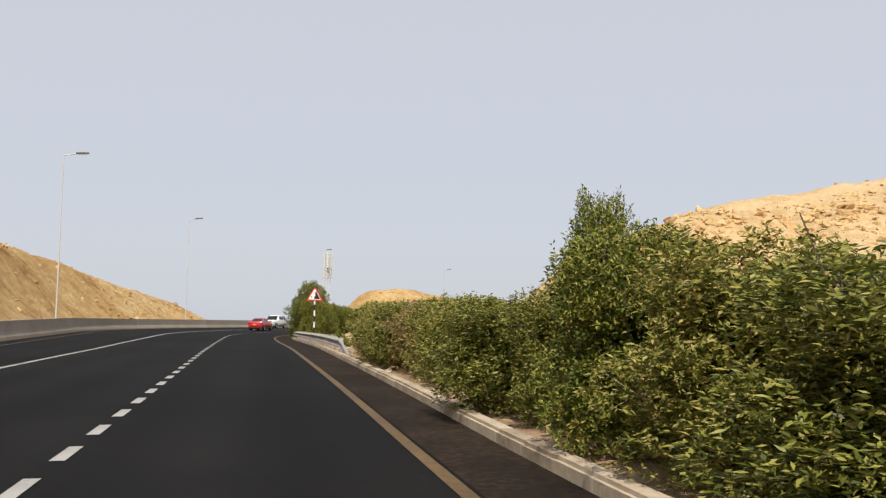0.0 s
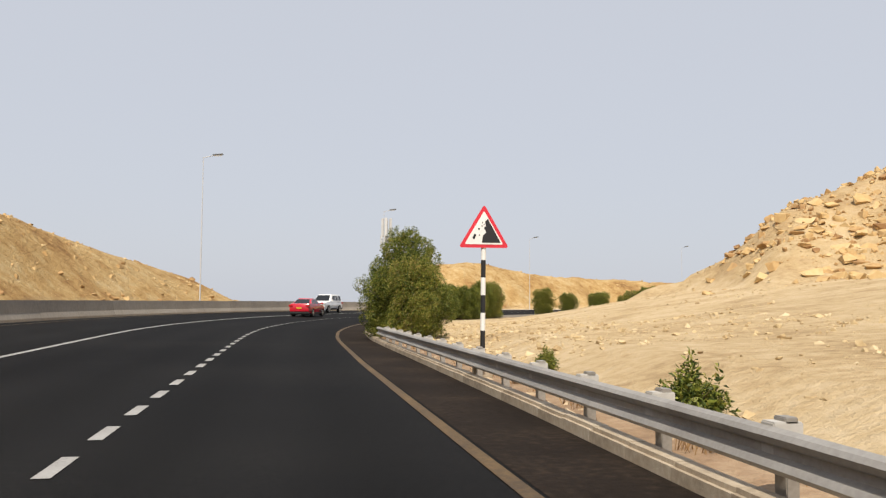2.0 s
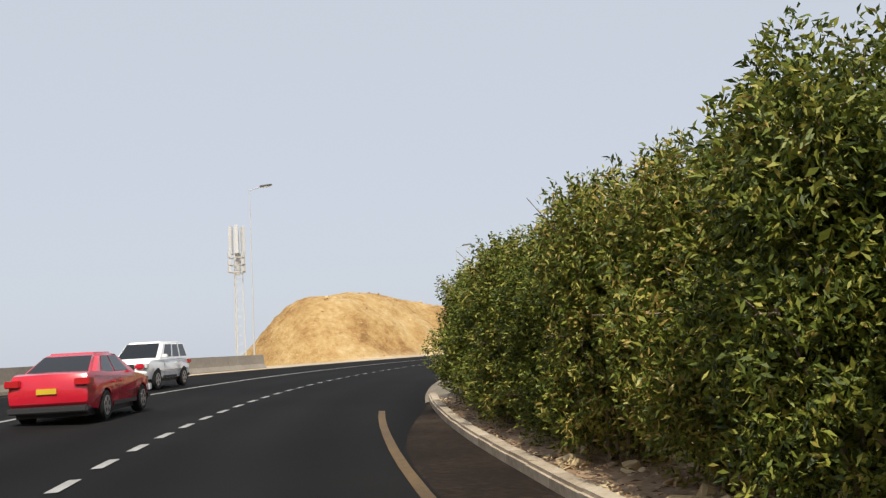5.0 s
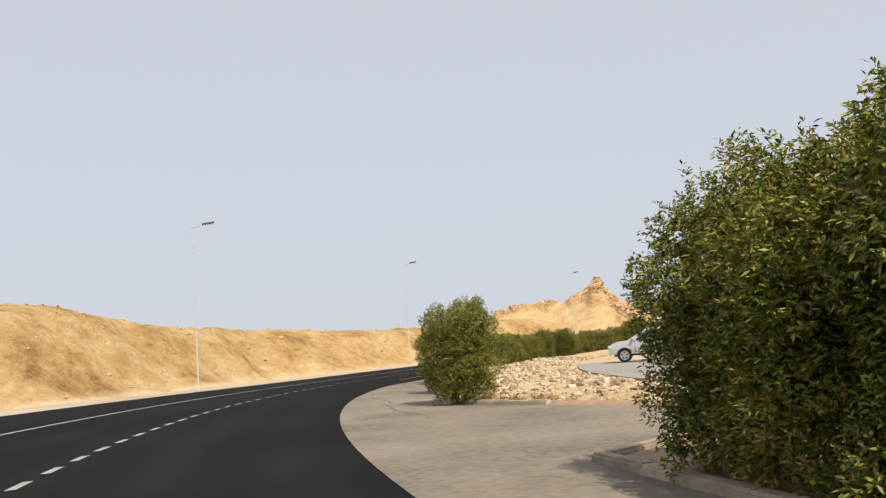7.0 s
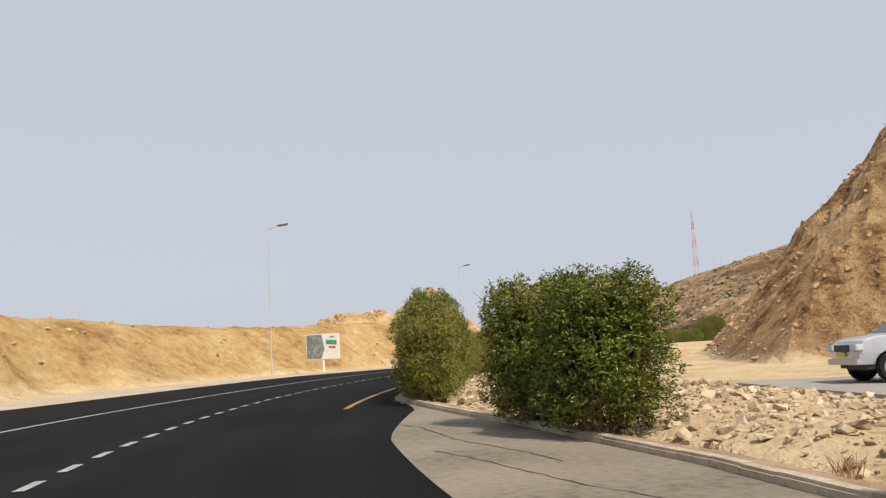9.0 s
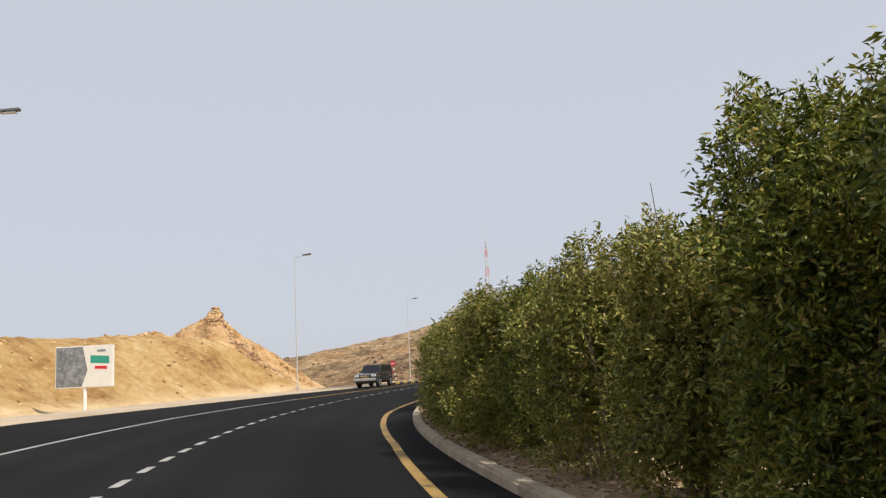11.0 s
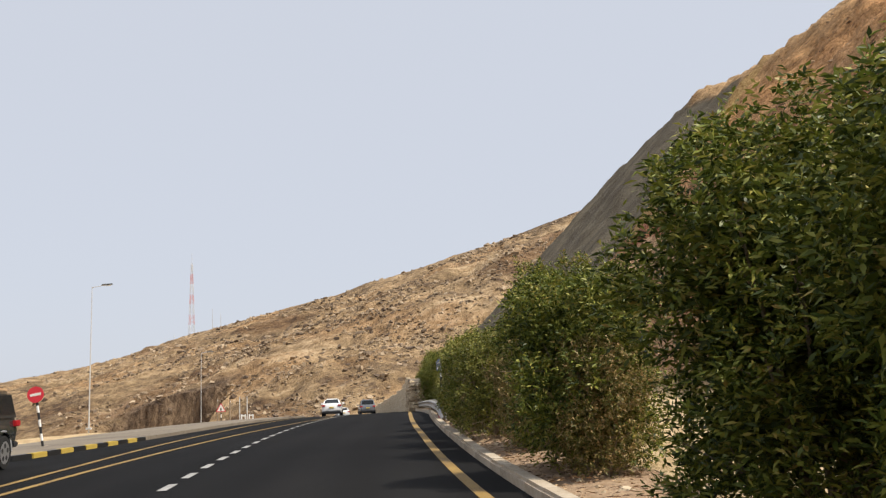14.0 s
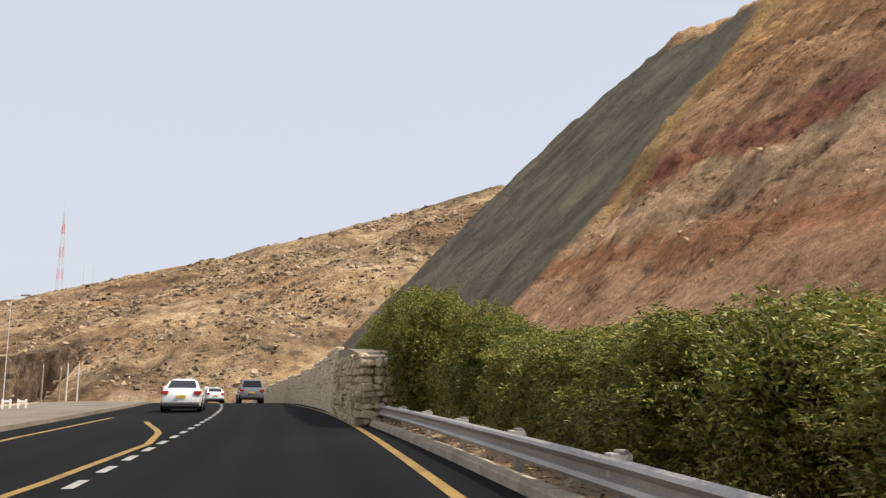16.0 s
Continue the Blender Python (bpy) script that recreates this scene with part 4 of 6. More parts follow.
def guard_rail(a, b, line_at, label, gap=2.0, low_start=True):
    thing = tagged(empty("guard_rail", road_pose(a, line_at(a)), label, "guard rail"))
    back = thing.matrix_world.inverted()
    n = max(1, round((b - a) / 4))
    step = (b - a) / n
    shape = BEAM + [(x + 0.006, z) for x, z in reversed(BEAM)]

    def lift(s):
        return 0.43 * (smooth(a - 0.4, a + 3.0, s) if low_start else 1.0) + 0.02

    for k in range(n):
        cuts = 4 if k == 0 and low_start else 2
        for c in range(cuts):
            s0, s1 = a + step * (k + c / cuts), a + step * (k + (c + 1) / cuts)
            verts, faces = sweep(shape, back @ road_pose(s0, line_at(s0), lift(s0)), back @ road_pose(s1, line_at(s1), lift(s1)))
            part("beam", (verts, faces), STEEL, thing)
    bm = boxed(0.09, 0.19, -0.075, 0.075, -0.5, 0.66, bevel=0.008)
    post = bpy.data.meshes.new("post")
    bm.to_mesh(post)
    post.materials.append(STEEL)
    bm.free()
    bm = boxed(0.0, 0.22, -0.085, 0.085, 0.30, 0.63, bevel=0.01)
    spacer = bpy.data.meshes.new("spacer")
    bm.to_mesh(spacer)
    spacer.materials.append(BLOCK)
    bm.free()
    s = a + 4.0
    while s < b - 0.3:
        p = part("post", post, STEEL, thing)
        p.matrix_basis = back @ road_pose(s, line_at(s))
        q = part("spacer", spacer, BLOCK, thing, "pale square spacer block")
        q.matrix_basis = back @ road_pose(s, line_at(s))
        s += gap
    bm = boxed(0.0, 0.04, -0.18, 0.18, -0.1, 0.36, bevel=0.01)
    end = part("end_plate", bm, BLOCK, thing, "pale square end plate")
    end.matrix_basis = back @ road_pose(a + 0.1, line_at(a) + 0.06)
    bm = boxed(-0.10, -0.085, -0.09, 0.09, -0.06, 0.06, bevel=0.004)
    mark = part("reflector", bm, RED, thing, "red reflector plate")
    mark.matrix_basis = back @ road_pose(a + 1.3, line_at(a + 1.3), 0.16)
    return thing


RED = plain("red_sign_paint", (0.62, 0.025, 0.045), 0.45)
WHITE = plain("white_paint", (0.78, 0.77, 0.74), 0.45)
PALE = plain("pale_grey_mast_paint", (0.52, 0.53, 0.54), 0.5)
DUSTY_RED = plain("faded_red_mast_paint", (0.55, 0.22, 0.20), 0.6)
BLACK = plain("black_paint", (0.015, 0.015, 0.016), 0.5)
BLUE = plain("blue_sign_face", (0.045, 0.13, 0.36), 0.45)
YELLOW = plain("yellow_kerb_paint", (0.42, 0.30, 0.055), 0.8)
GREEN = plain("green_print", (0.03, 0.32, 0.24), 0.5)
PHOTO = material("grey_landscape_print", [(0.3, (0.06, 0.07, 0.08)), (0.5, (0.20, 0.22, 0.24)), (0.7, (0.42, 0.44, 0.45))], 1.6, 5, 0.5, 0.0)
guard_rail(29.7, 68.0, lambda s: 5.12, "galvanised steel guard rail with pale spacer blocks on the kerb")
guard_rail(270.3, 303.0, lambda s: float(np.interp(s, [270, 284, 303], [5.7, 5.75, 5.35])), "dull steel guard rail leading to the stone wall", 3.6)


# ---- street lamps ----
def street_lamp(height):
    thing = tagged(new("street_lamp"), "tall grey tapered steel street lamp with a short arm", "street lamp", "street lamps along the road")
    part("pole", tube(bmesh.new(), (0, 0, -0.4), (0, 0, height - 0.15), 0.06, 0.03, 10), POLE, thing)
    bm = boxed(-0.2, 0.2, -0.2, 0.2, -0.1, 0.05, bevel=0.01)
    part("base_plate", bm, POLE, thing)
    part("arm", tube(bmesh.new(), (-0.04, 0, height - 0.2), (1.0, 0, height - 0.02), 0.035, 0.03, 8), POLE, thing)
    bm = bmesh.new()
    box(bm, 0.85, 1.75, -0.16, 0.16, height - 0.05, height + 0.07, bevel=0.03)
    for v in bm.verts:
        if v.co.x > 1.4:
            v.co.y *= 0.7
            v.co.z += 0.05
    head = part("lamp_head", bm, plain("dark_lamp_housing", (0.16, 0.165, 0.17), 0.4, 0.3), thing, "dark flat lamp head")
    part("lens", boxed(0.95, 1.6, -0.11, 0.11, height - 0.075, height - 0.052), plain("lamp_lens", (0.55, 0.56, 0.56), 0.2), head)
    return thing


LAMP = street_lamp(12.4)
LAMP.matrix_basis = road_pose(67.5, -11.95, 0.7)
for s, d, top in ((106, -12.2, 13.2), (145, -12.1, 13.0), (180.5, -11.4, 12.0), (220.5, -11.8, 12.2), (266, -15.6, 12.6), (319.5, -22.4, 12.4), (376, -18.9, 11.0)):
    p = spot(s, d)
    copy_thing(LAMP, Matrix.Translation((p.x, p.y, p.z + top - 12.4)) @ pose(0, 0, 0, 0, 0, turn(s)))


# ---- signs ----
def banded_post(thing, top, bands, r=0.045, first=1):
    for k in range(bands):
        z0, z1 = top * k / bands, top * (k + 1) / bands
        part("post_band", tube(bmesh.new(), (0, 0, z0 - (0.4 if k == 0 else 0)), (0, 0, z1), r, r, 12), BLACK if (bands - k) % 2 == first else WHITE, thing)
    part("footing", boxed(-0.17, 0.17, -0.17, 0.17, -0.35, 0.05, bevel=0.02), KERB, thing, "small concrete footing")


def plate(pts, y, thick=0.004):
    n = len(pts)
    verts = [(x, y, z) for x, z in pts] + [(x, y + thick, z) for x, z in pts]
    return verts, [tuple(range(n)), tuple(range(2 * n - 1, n - 1, -1))] + [(i, n + i, n + (i + 1) % n, (i + 1) % n) for i in range(n)]


def rounded(pts, r, steps=4):
    out = []
    n = len(pts)
    for i in range(n):
        p, a, b = Vector(pts[i]), Vector(pts[i - 1]), Vector(pts[(i + 1) % n])
        u, v = p + (a - p).normalized() * r, p + (b - p).normalized() * r
        for k in range(steps + 1):
            t = k / steps
            q = u * (1 - t) ** 2 + p * 2 * t * (1 - t) + v * t * t
            out.append((q.x, q.y))
    return out


def disc(r, x=0.0, z=0.0, n=20, sx=1.0):
    return [(x + sx * r * math.cos(2 * math.pi * k / n), z + r * math.sin(2 * math.pi * k / n)) for k in range(n)]


def triangle_sign(m, label, top, side, rocks=True, bands=7, first=1):
    thing = empty("warning_sign", m, label, "road sign")
    high = side * 0.866
    z0 = top - high
    banded_post(thing, z0 + 0.1, bands, 0.045, first)
    outer = [(-side / 2, z0), (side / 2, z0), (0, top)]
    board = part("sign_board", plate(rounded(outer, 0.07), -0.06, 0.012), RED, thing, "red-bordered triangular board")
    c = Vector((0, z0 + high / 3))
    part("white_field", plate(rounded([tuple(c + (Vector(p) - c) * 0.77) for p in outer], 0.04), -0.064), WHITE, board)
    if rocks:
        s = side
        cliff = [(-0.04 * s, z0 + 0.10 * s), (0.335 * s, z0 + 0.10 * s), (0.075 * s, z0 + 0.575 * s), (0.02 * s, z0 + 0.52 * s), (0.035 * s, z0 + 0.42 * s), (-0.005 * s, z0 + 0.40 * s), (0.045 * s, z0 + 0.31 * s), (-0.02 * s, z0 + 0.24 * s)]
        part("cliff_mark", plate(cliff, -0.067), BLACK, board)
        for x, z, r in ((-0.20, 0.20, 0.033), (-0.18, 0.245, 0.03), (-0.10, 0.37, 0.022), (-0.09, 0.25, 0.012), (-0.04, 0.43, 0.014), (-0.03, 0.50, 0.012), (0.0, 0.46, 0.01)):
            part("rock_mark", plate(disc(r * s, x * s, z0 + z * s, 10, 0.85), -0.067), BLACK, board)
    else:
        part("arrow_mark", plate([(-0.06, z0 + 0.1), (0.06, z0 + 0.1), (0.05, z0 + 0.38), (-0.05, z0 + 0.38)], -0.067), BLACK, board)
    part("bracket", boxed(-0.12, 0.12, -0.05, 0.0, z0 + 0.15, z0 + 0.19), POLE, thing)
    return thing


p = spot(49.9, 5.36, 0.30)
triangle_sign(Matrix.Translation(p) @ pose(0, 0, 0, 0, 0.3, turn(50) - 6), "triangular falling rocks warning sign on a black and white banded post", 2.97, 0.93, True, 7, 0)
p = Vector((180.08, 215.79, ground_at(180, 215.8)))
triangle_sign(Matrix.Translation((p.x, p.y, 1.35)) @ pose(0, 0, 0, 0, 0, turn(300)), "small triangular warning sign on a banded post at the junction", 2.9, 0.95, False)

thing = empty("no_entry_sign", Matrix.Translation(spot(273.2, -8.4, 0.1)) @ pose(0, 0, 0, 0, -9, turn(262)), "round red no entry sign on a leaning banded post", "road sign")
banded_post(thing, 1.75, 7)
face = part("sign_board", plate(disc(0.29, 0, 1.9), -0.06, 0.01), RED, thing, "round red board")
part("white_bar", plate([(-0.19, 1.855), (0.19, 1.855), (0.19, 1.945), (-0.19, 1.945)], -0.064), WHITE, face)

thing = empty("road_name_sign", Matrix.Translation(spot(274.9, 5.95, 0.2)) @ pose(0, 0, 0, 0, -4, turn(275) - 84), "blue road name sign with white lettering on a banded post", "road sign")
banded_post(thing, 1.72, 5, 0.045, 0)
face = part("sign_board", boxed(-0.55, 0.55, -0.08, -0.055, 1.62, 2.06, bevel=0.01), BLUE, thing, "blue rectangular board")
for x0, x1, z0, z1 in ((-0.40, 0.02, 1.70, 1.775), (0.08, 0.42, 1.70, 1.775), (-0.24, -0.02, 1.89, 1.94), (0.03, 0.28, 1.89, 1.94)):
    part("lettering_bar", plate([(x0, z0), (x1, z0), (x1, z1), (x0, z1)], -0.084), WHITE, face)

# yellow and black kerb at the junction's island
thing = tagged(new("painted_kerb"), "yellow and black painted kerb of the island", "kerb", kind="structure")
for k in range(11):
    a, b = spot(266.2 + 0.9 * k, left_edge(266.2 + 0.9 * k) + 0.05), spot(267.1 + 0.9 * k, left_edge(267.1 + 0.9 * k) + 0.05)
    ob = part("kerb_stone", boxed(-0.12, 0.12, -0.45, 0.45, -0.1, 0.15, bevel=0.02), YELLOW if k % 2 else BLACK, thing)
    ob.matrix_world = Matrix.Translation((a + b) / 2) @ (b - a).to_track_quat("Y", "Z").to_matrix().to_4x4()

# ---- billboard ----
z = ground_at(95.6, 212.7)
thing = empty("billboard", Matrix.Translation((95.5, 212.6, z)) @ pose(0, 0, 0, 0, 0, -73.5), "white roadside billboard with a grey photograph and green print", "billboard")
part("post", tube(bmesh.new(), (0, 0.15, -0.5), (0, 0.15, 1.5), 0.13, 0.13, 12), WHITE, thing)
panel = part("panel", boxed(-2.0, 2.0, 0.0, 0.22, 5.85 - z - 2.75, 5.85 - z, bevel=0.02), WHITE, thing, "white printed panel")
zt = 5.85 - z
part("photo", plate([(-1.94, zt - 2.68), (-0.15, zt - 2.68), (0.25, zt - 1.6), (-0.1, zt - 0.07), (-1.94, zt - 0.07)], -0.006), PHOTO, panel, "grey landscape photograph")
part("print_block", plate([(0.45, zt - 1.15), (1.75, zt - 1.25), (1.75, zt - 0.75), (0.45, zt - 0.65)], -0.006), GREEN, panel)
part("print_block", plate([(0.75, zt - 1.55), (1.6, zt - 1.6), (1.6, zt - 1.4), (0.75, zt - 1.35)], -0.006), RED, panel)
part("lettering_bar", plate([(0.9, zt - 0.45), (1.5, zt - 0.45), (1.5, zt - 0.3), (0.9, zt - 0.3)], -0.006), PHOTO, panel)


# ---- masts ----
def mast_white():
    x, y, top = 14.7, 182.0, 16.7
    z = ground_at(x, y)
    h = top - z
    thing = empty("telecom_mast", Matrix.Translation((x, y, z)), "pale lattice telecom mast with panel antennas", "mast")
    for k in range(3):
        a = 2 * math.pi * k / 3
        part("leg", tube(bmesh.new(), (0.75 * math.cos(a), 0.75 * math.sin(a), -0.5), (0.5 * math.cos(a), 0.5 * math.sin(a), h - 3), 0.075, 0.06, 8), PALE, thing)
        part("panel_antenna", boxed(0.55, 0.95, -0.22, 0.22, h - 3.2, h, bevel=0.05), PALE, thing, "pale upright panel antenna").matrix_basis = pose(0, 0, 0, 0, 0, 120 * k + 20)
    for k in range(int(h - 3)):
        r = 0.74 - 0.25 * k / h
        bm = bmesh.new()
        for q in range(3):
            a, b = 2 * math.pi * q / 3, 2 * math.pi * (q + 1) / 3
            tube(bm, (r * math.cos(a), r * math.sin(a), k), (r * math.cos(b), r * math.sin(b), k + 1), 0.022, 0.022, 5)
        part("brace", bm, PALE, thing)
    for zz in (h - 5.2, h - 4.4, h - 3.6):
        bm = bmesh.new()
        for q in range(6):
            a, b = math.pi * q / 3, math.pi * (q + 1) / 3
            tube(bm, (0.85 * math.cos(a), 0.85 * math.sin(a), zz), (0.85 * math.cos(b), 0.85 * math.sin(b), zz), 0.06, 0.06, 5)
        part("platform_ring", bm, POLE, thing)
        for q in range(3):
            part("radio_box", boxed(0.75, 1.05, -0.18, 0.18, zz, zz + 0.6, bevel=0.03), POLE, thing).matrix_basis = pose(0, 0, 0, 0, 0, 120 * q + 70)
    part("core", tube(bmesh.new(), (0, 0, h - 5.5), (0, 0, h - 0.3), 0.28, 0.24, 10), PALE, thing)


mast_white()


def mast_red(x, y, h, wide, label, bands):
    z = ground_at(x, y) - 1
    thing = empty("radio_mast", Matrix.Translation((x, y, z)), label, "mast")
    for k in range(bands):
        z0, z1 = h * k / bands, h * (k + 1) / bands
        w0, w1 = wide * (1 - 0.75 * k / bands), wide * (1 - 0.75 * (k + 1) / bands)
        bm = bmesh.new()
        for q in range(4):
            c, e = math.cos(math.pi / 2 * q + 0.8), math.sin(math.pi / 2 * q + 0.8)
            c2, e2 = math.cos(math.pi / 2 * (q + 1) + 0.8), math.sin(math.pi / 2 * (q + 1) + 0.8)
            tube(bm, (w0 * c, w0 * e, z0), (w1 * c, w1 * e, z1), 0.15, 0.13, 5)
            tube(bm, (w0 * c, w0 * e, z0), (w1 * c2, w1 * e2, z1), 0.06, 0.06, 4)
            tube(bm, (w0 * c2, w0 * e2, z0), (w1 * c, w1 * e, z1), 0.06, 0.06, 4)
        part("lattice_section", bm, PALE if k % 2 == 0 else DUSTY_RED, thing, "white lattice section" if k % 2 == 0 else "red lattice section")
    part("aerial", tube(bmesh.new(), (0, 0, h), (0, 0, h + 8), 0.16, 0.08, 6), POLE, thing)


mast_red(738, 413, 54, 2.6, "tall red and white lattice radio mast on the far hill", 7)
for x, y, h in ((722, 392, 16), (716, 384, 12), (748, 430, 10)):
    z = ground_at(x, y) - 1
    thing = empty("aerial_pole", Matrix.Translation((x, y, z)), "thin grey aerial pole on the far hill", "mast", "aerial poles on the hill")
    part("pole", tube(bmesh.new(), (0, 0, 0), (0, 0, h), 0.22, 0.12, 6), POLE, thing)
    part("crossbar", tube(bmesh.new(), (-0.8, 0, h - 1.5), (0.8, 0, h - 1.5), 0.1, 0.1, 5), POLE, thing)


# ---- utility poles at the foot of the far hill ----
for x, y, top in ((250.2, 238.4, 6.0), (250.2, 236.2, 5.7)):
    z = ground_at(x, y)
    h = top - z
    thing = empty("utility_pole", Matrix.Translation((x, y, z)) @ pose(0, 0, 0, 0, 0, 20), "thin brown utility pole with a crossarm", "utility pole", "utility poles beyond the junction")
    part("pole", tube(bmesh.new(), (0, 0, -0.4), (0, 0, h), 0.14, 0.09, 8), BARK, thing)
    part("crossarm", boxed(-0.9, 0.9, -0.06, 0.06, h - 0.7, h - 0.55, bevel=0.01), BARK, thing)
    for k in (-0.8, 0, 0.8):
        part("insulator", tube(bmesh.new(), (k, 0, h - 0.55), (k, 0, h - 0.3), 0.05, 0.03, 6), WHITE, thing)


for x, y, top in ((234.4, 229.9, 5.75), (234.3, 228.7, 5.75)):
    z = ground_at(x, y)
    thing = empty("plain_pole", Matrix.Translation((x, y, z)), "thin pale steel pole standing beyond the junction", "pole", "plain poles beyond the junction")
    part("shaft", tube(bmesh.new(), (0, 0, -0.4), (0, 0, top - z), 0.09, 0.07, 8), POLE, thing)
    part("base_plate", boxed(-0.18, 0.18, -0.18, 0.18, -0.1, 0.04, bevel=0.01), POLE, thing)
for x, y in ((177.0, 212.8), (177.0, 212.1)):
    z = ground_at(x, y)
    thing = empty("gate_frame", Matrix.Translation((x, y, z)) @ pose(0, 0, 0, 0, 0, -70), "low white steel frame at the pavement's edge", "barrier", "white frames beyond the pavement")
    top = 3.1 - z
    for k in (-0.16, 0.16):
        part("upright", boxed(k - 0.05, k + 0.05, -0.05, 0.05, -0.3, top, bevel=0.01), WHITE, thing)
    for zz in (top - 0.1, top - 0.65):
        part("crossbar", boxed(-0.16, 0.16, -0.04, 0.04, zz - 0.05, zz + 0.05, bevel=0.01), WHITE, thing)


# ---- stone wall ----
def rock_mesh(seed, name, mat, squash=0.8, blocky=False):
    rng = random.Random(seed)
    bm = bmesh.new()
    if blocky:
        bmesh.ops.create_cube(bm, size=1.0)
        bmesh.ops.bevel(bm, geom=bm.edges[:], offset=0.14, segments=1, affect="EDGES")
    else:
        bmesh.ops.create_icosphere(bm, subdivisions=1, radius=0.55)
    for v in bm.verts:
        v.co *= rng.uniform(0.84, 1.16)
        v.co.z *= squash
    me = bpy.data.meshes.new(name)
    bm.to_mesh(me)
    bm.free()
    me.materials.append(mat)
    return me


WALL_STONES = [rock_mesh(100 + k, "stone", STONE, 1.0, k % 2 == 0) for k in range(8)]
stone_wall = tagged(new("stone_wall"), "pale rough stone retaining wall at the foot of the mountain", "wall", kind="structure")
top_of = lambda s: float(np.interp(s, [303, 308, 316, 334, 361, 372], [2.05, 2.5, 2.75, 2.35, 1.7, 1.2]))
core = []
for s in run(303.2, 372, 2.0):
    inner = right_edge(s) - 0.35
    core.append([spot(s, inner + 0.12, -0.3), spot(s, inner + 0.16, top_of(s) - 0.06), spot(s, inner + 1.5, top_of(s) - 0.06), spot(s, inner + 1.5, -0.3)])
wall_core = strip("wall_core", core, MORTAR, stone_wall)
cap = part("wall_end", (core[0], [(0, 1, 2, 3)]), MORTAR, stone_wall)
rng = random.Random(5)


def lay(p, m, w, h, deep):
    ob = part("stone", rng.choice(WALL_STONES), STONE, stone_wall)
    ob.matrix_world = Matrix.Translation(p) @ m @ pose(0, 0, 0, rng.uniform(-14, 14), rng.uniform(-9, 9), rng.uniform(-9, 9)) @ Matrix.Diagonal((deep * rng.uniform(0.9, 1.3), w * rng.uniform(0.9, 1.25), h * rng.uniform(0.9, 1.35), 1))


count = 0
z = 0.0
while z < 2.7:
    h = rng.uniform(0.15, 0.27)
    s = 303.1
    while s < 313:
        w = rng.uniform(0.22, 0.46)
        if z + h * 0.7 < top_of(s) and count < 290:
            q = s + w / 2
            lay(spot(q, right_edge(q) - 0.26 + 0.05 * z, z + h / 2), pose(0, 0, 0, 0, 0, turn(q)), w * 0.97, h * 0.96, 0.34)
            count += 1
        s += w
    d = 0.0
    while d < 1.35:
        w = rng.uniform(0.22, 0.4)
        if z + h * 0.7 < top_of(303):
            lay(spot(303.15, right_edge(303) - 0.25 + d + w / 2, z + h / 2), pose(0, 0, 0, 0, 0, turn(303) + 90), w * 0.97, h * 0.96, 0.34)
        d += w
    z += h


far_stones = []
for row in range(13):
    for k in range(int(60 / 0.42)):
        q = 313.1 + 0.42 * k + (0.2 if row % 2 else 0) + rng.uniform(-0.05, 0.05)
        if 0.1 + 0.21 * row < top_of(q) - 0.05:
            far_stones.append((spot(q, right_edge(q) - 0.27 + 0.011 * row, 0.1 + 0.21 * row), turn(q), rng.uniform(0.34, 0.5), rng.uniform(0.18, 0.3)))
bases = [np.array([v.co[:] for v in me.vertices]) for me in WALL_STONES]
shapes = [[tuple(f.vertices) for f in me.polygons] for me in WALL_STONES]
verts, faces = [], []
for p, angle, w, h in far_stones:
    k = rng.randrange(8)
    c, e = math.cos(radians(angle)), math.sin(radians(angle))
    n = len(verts)
    for x, y, z in bases[k] * np.array([0.34, w, h]):
        verts.append((p.x + x * c - y * e, p.y + x * e + y * c, p.z + z))
    faces += [tuple(n + i for i in f) for f in shapes[k]]
tagged(part("far_stones", (verts, faces), STONE, stone_wall), kind="stuff")


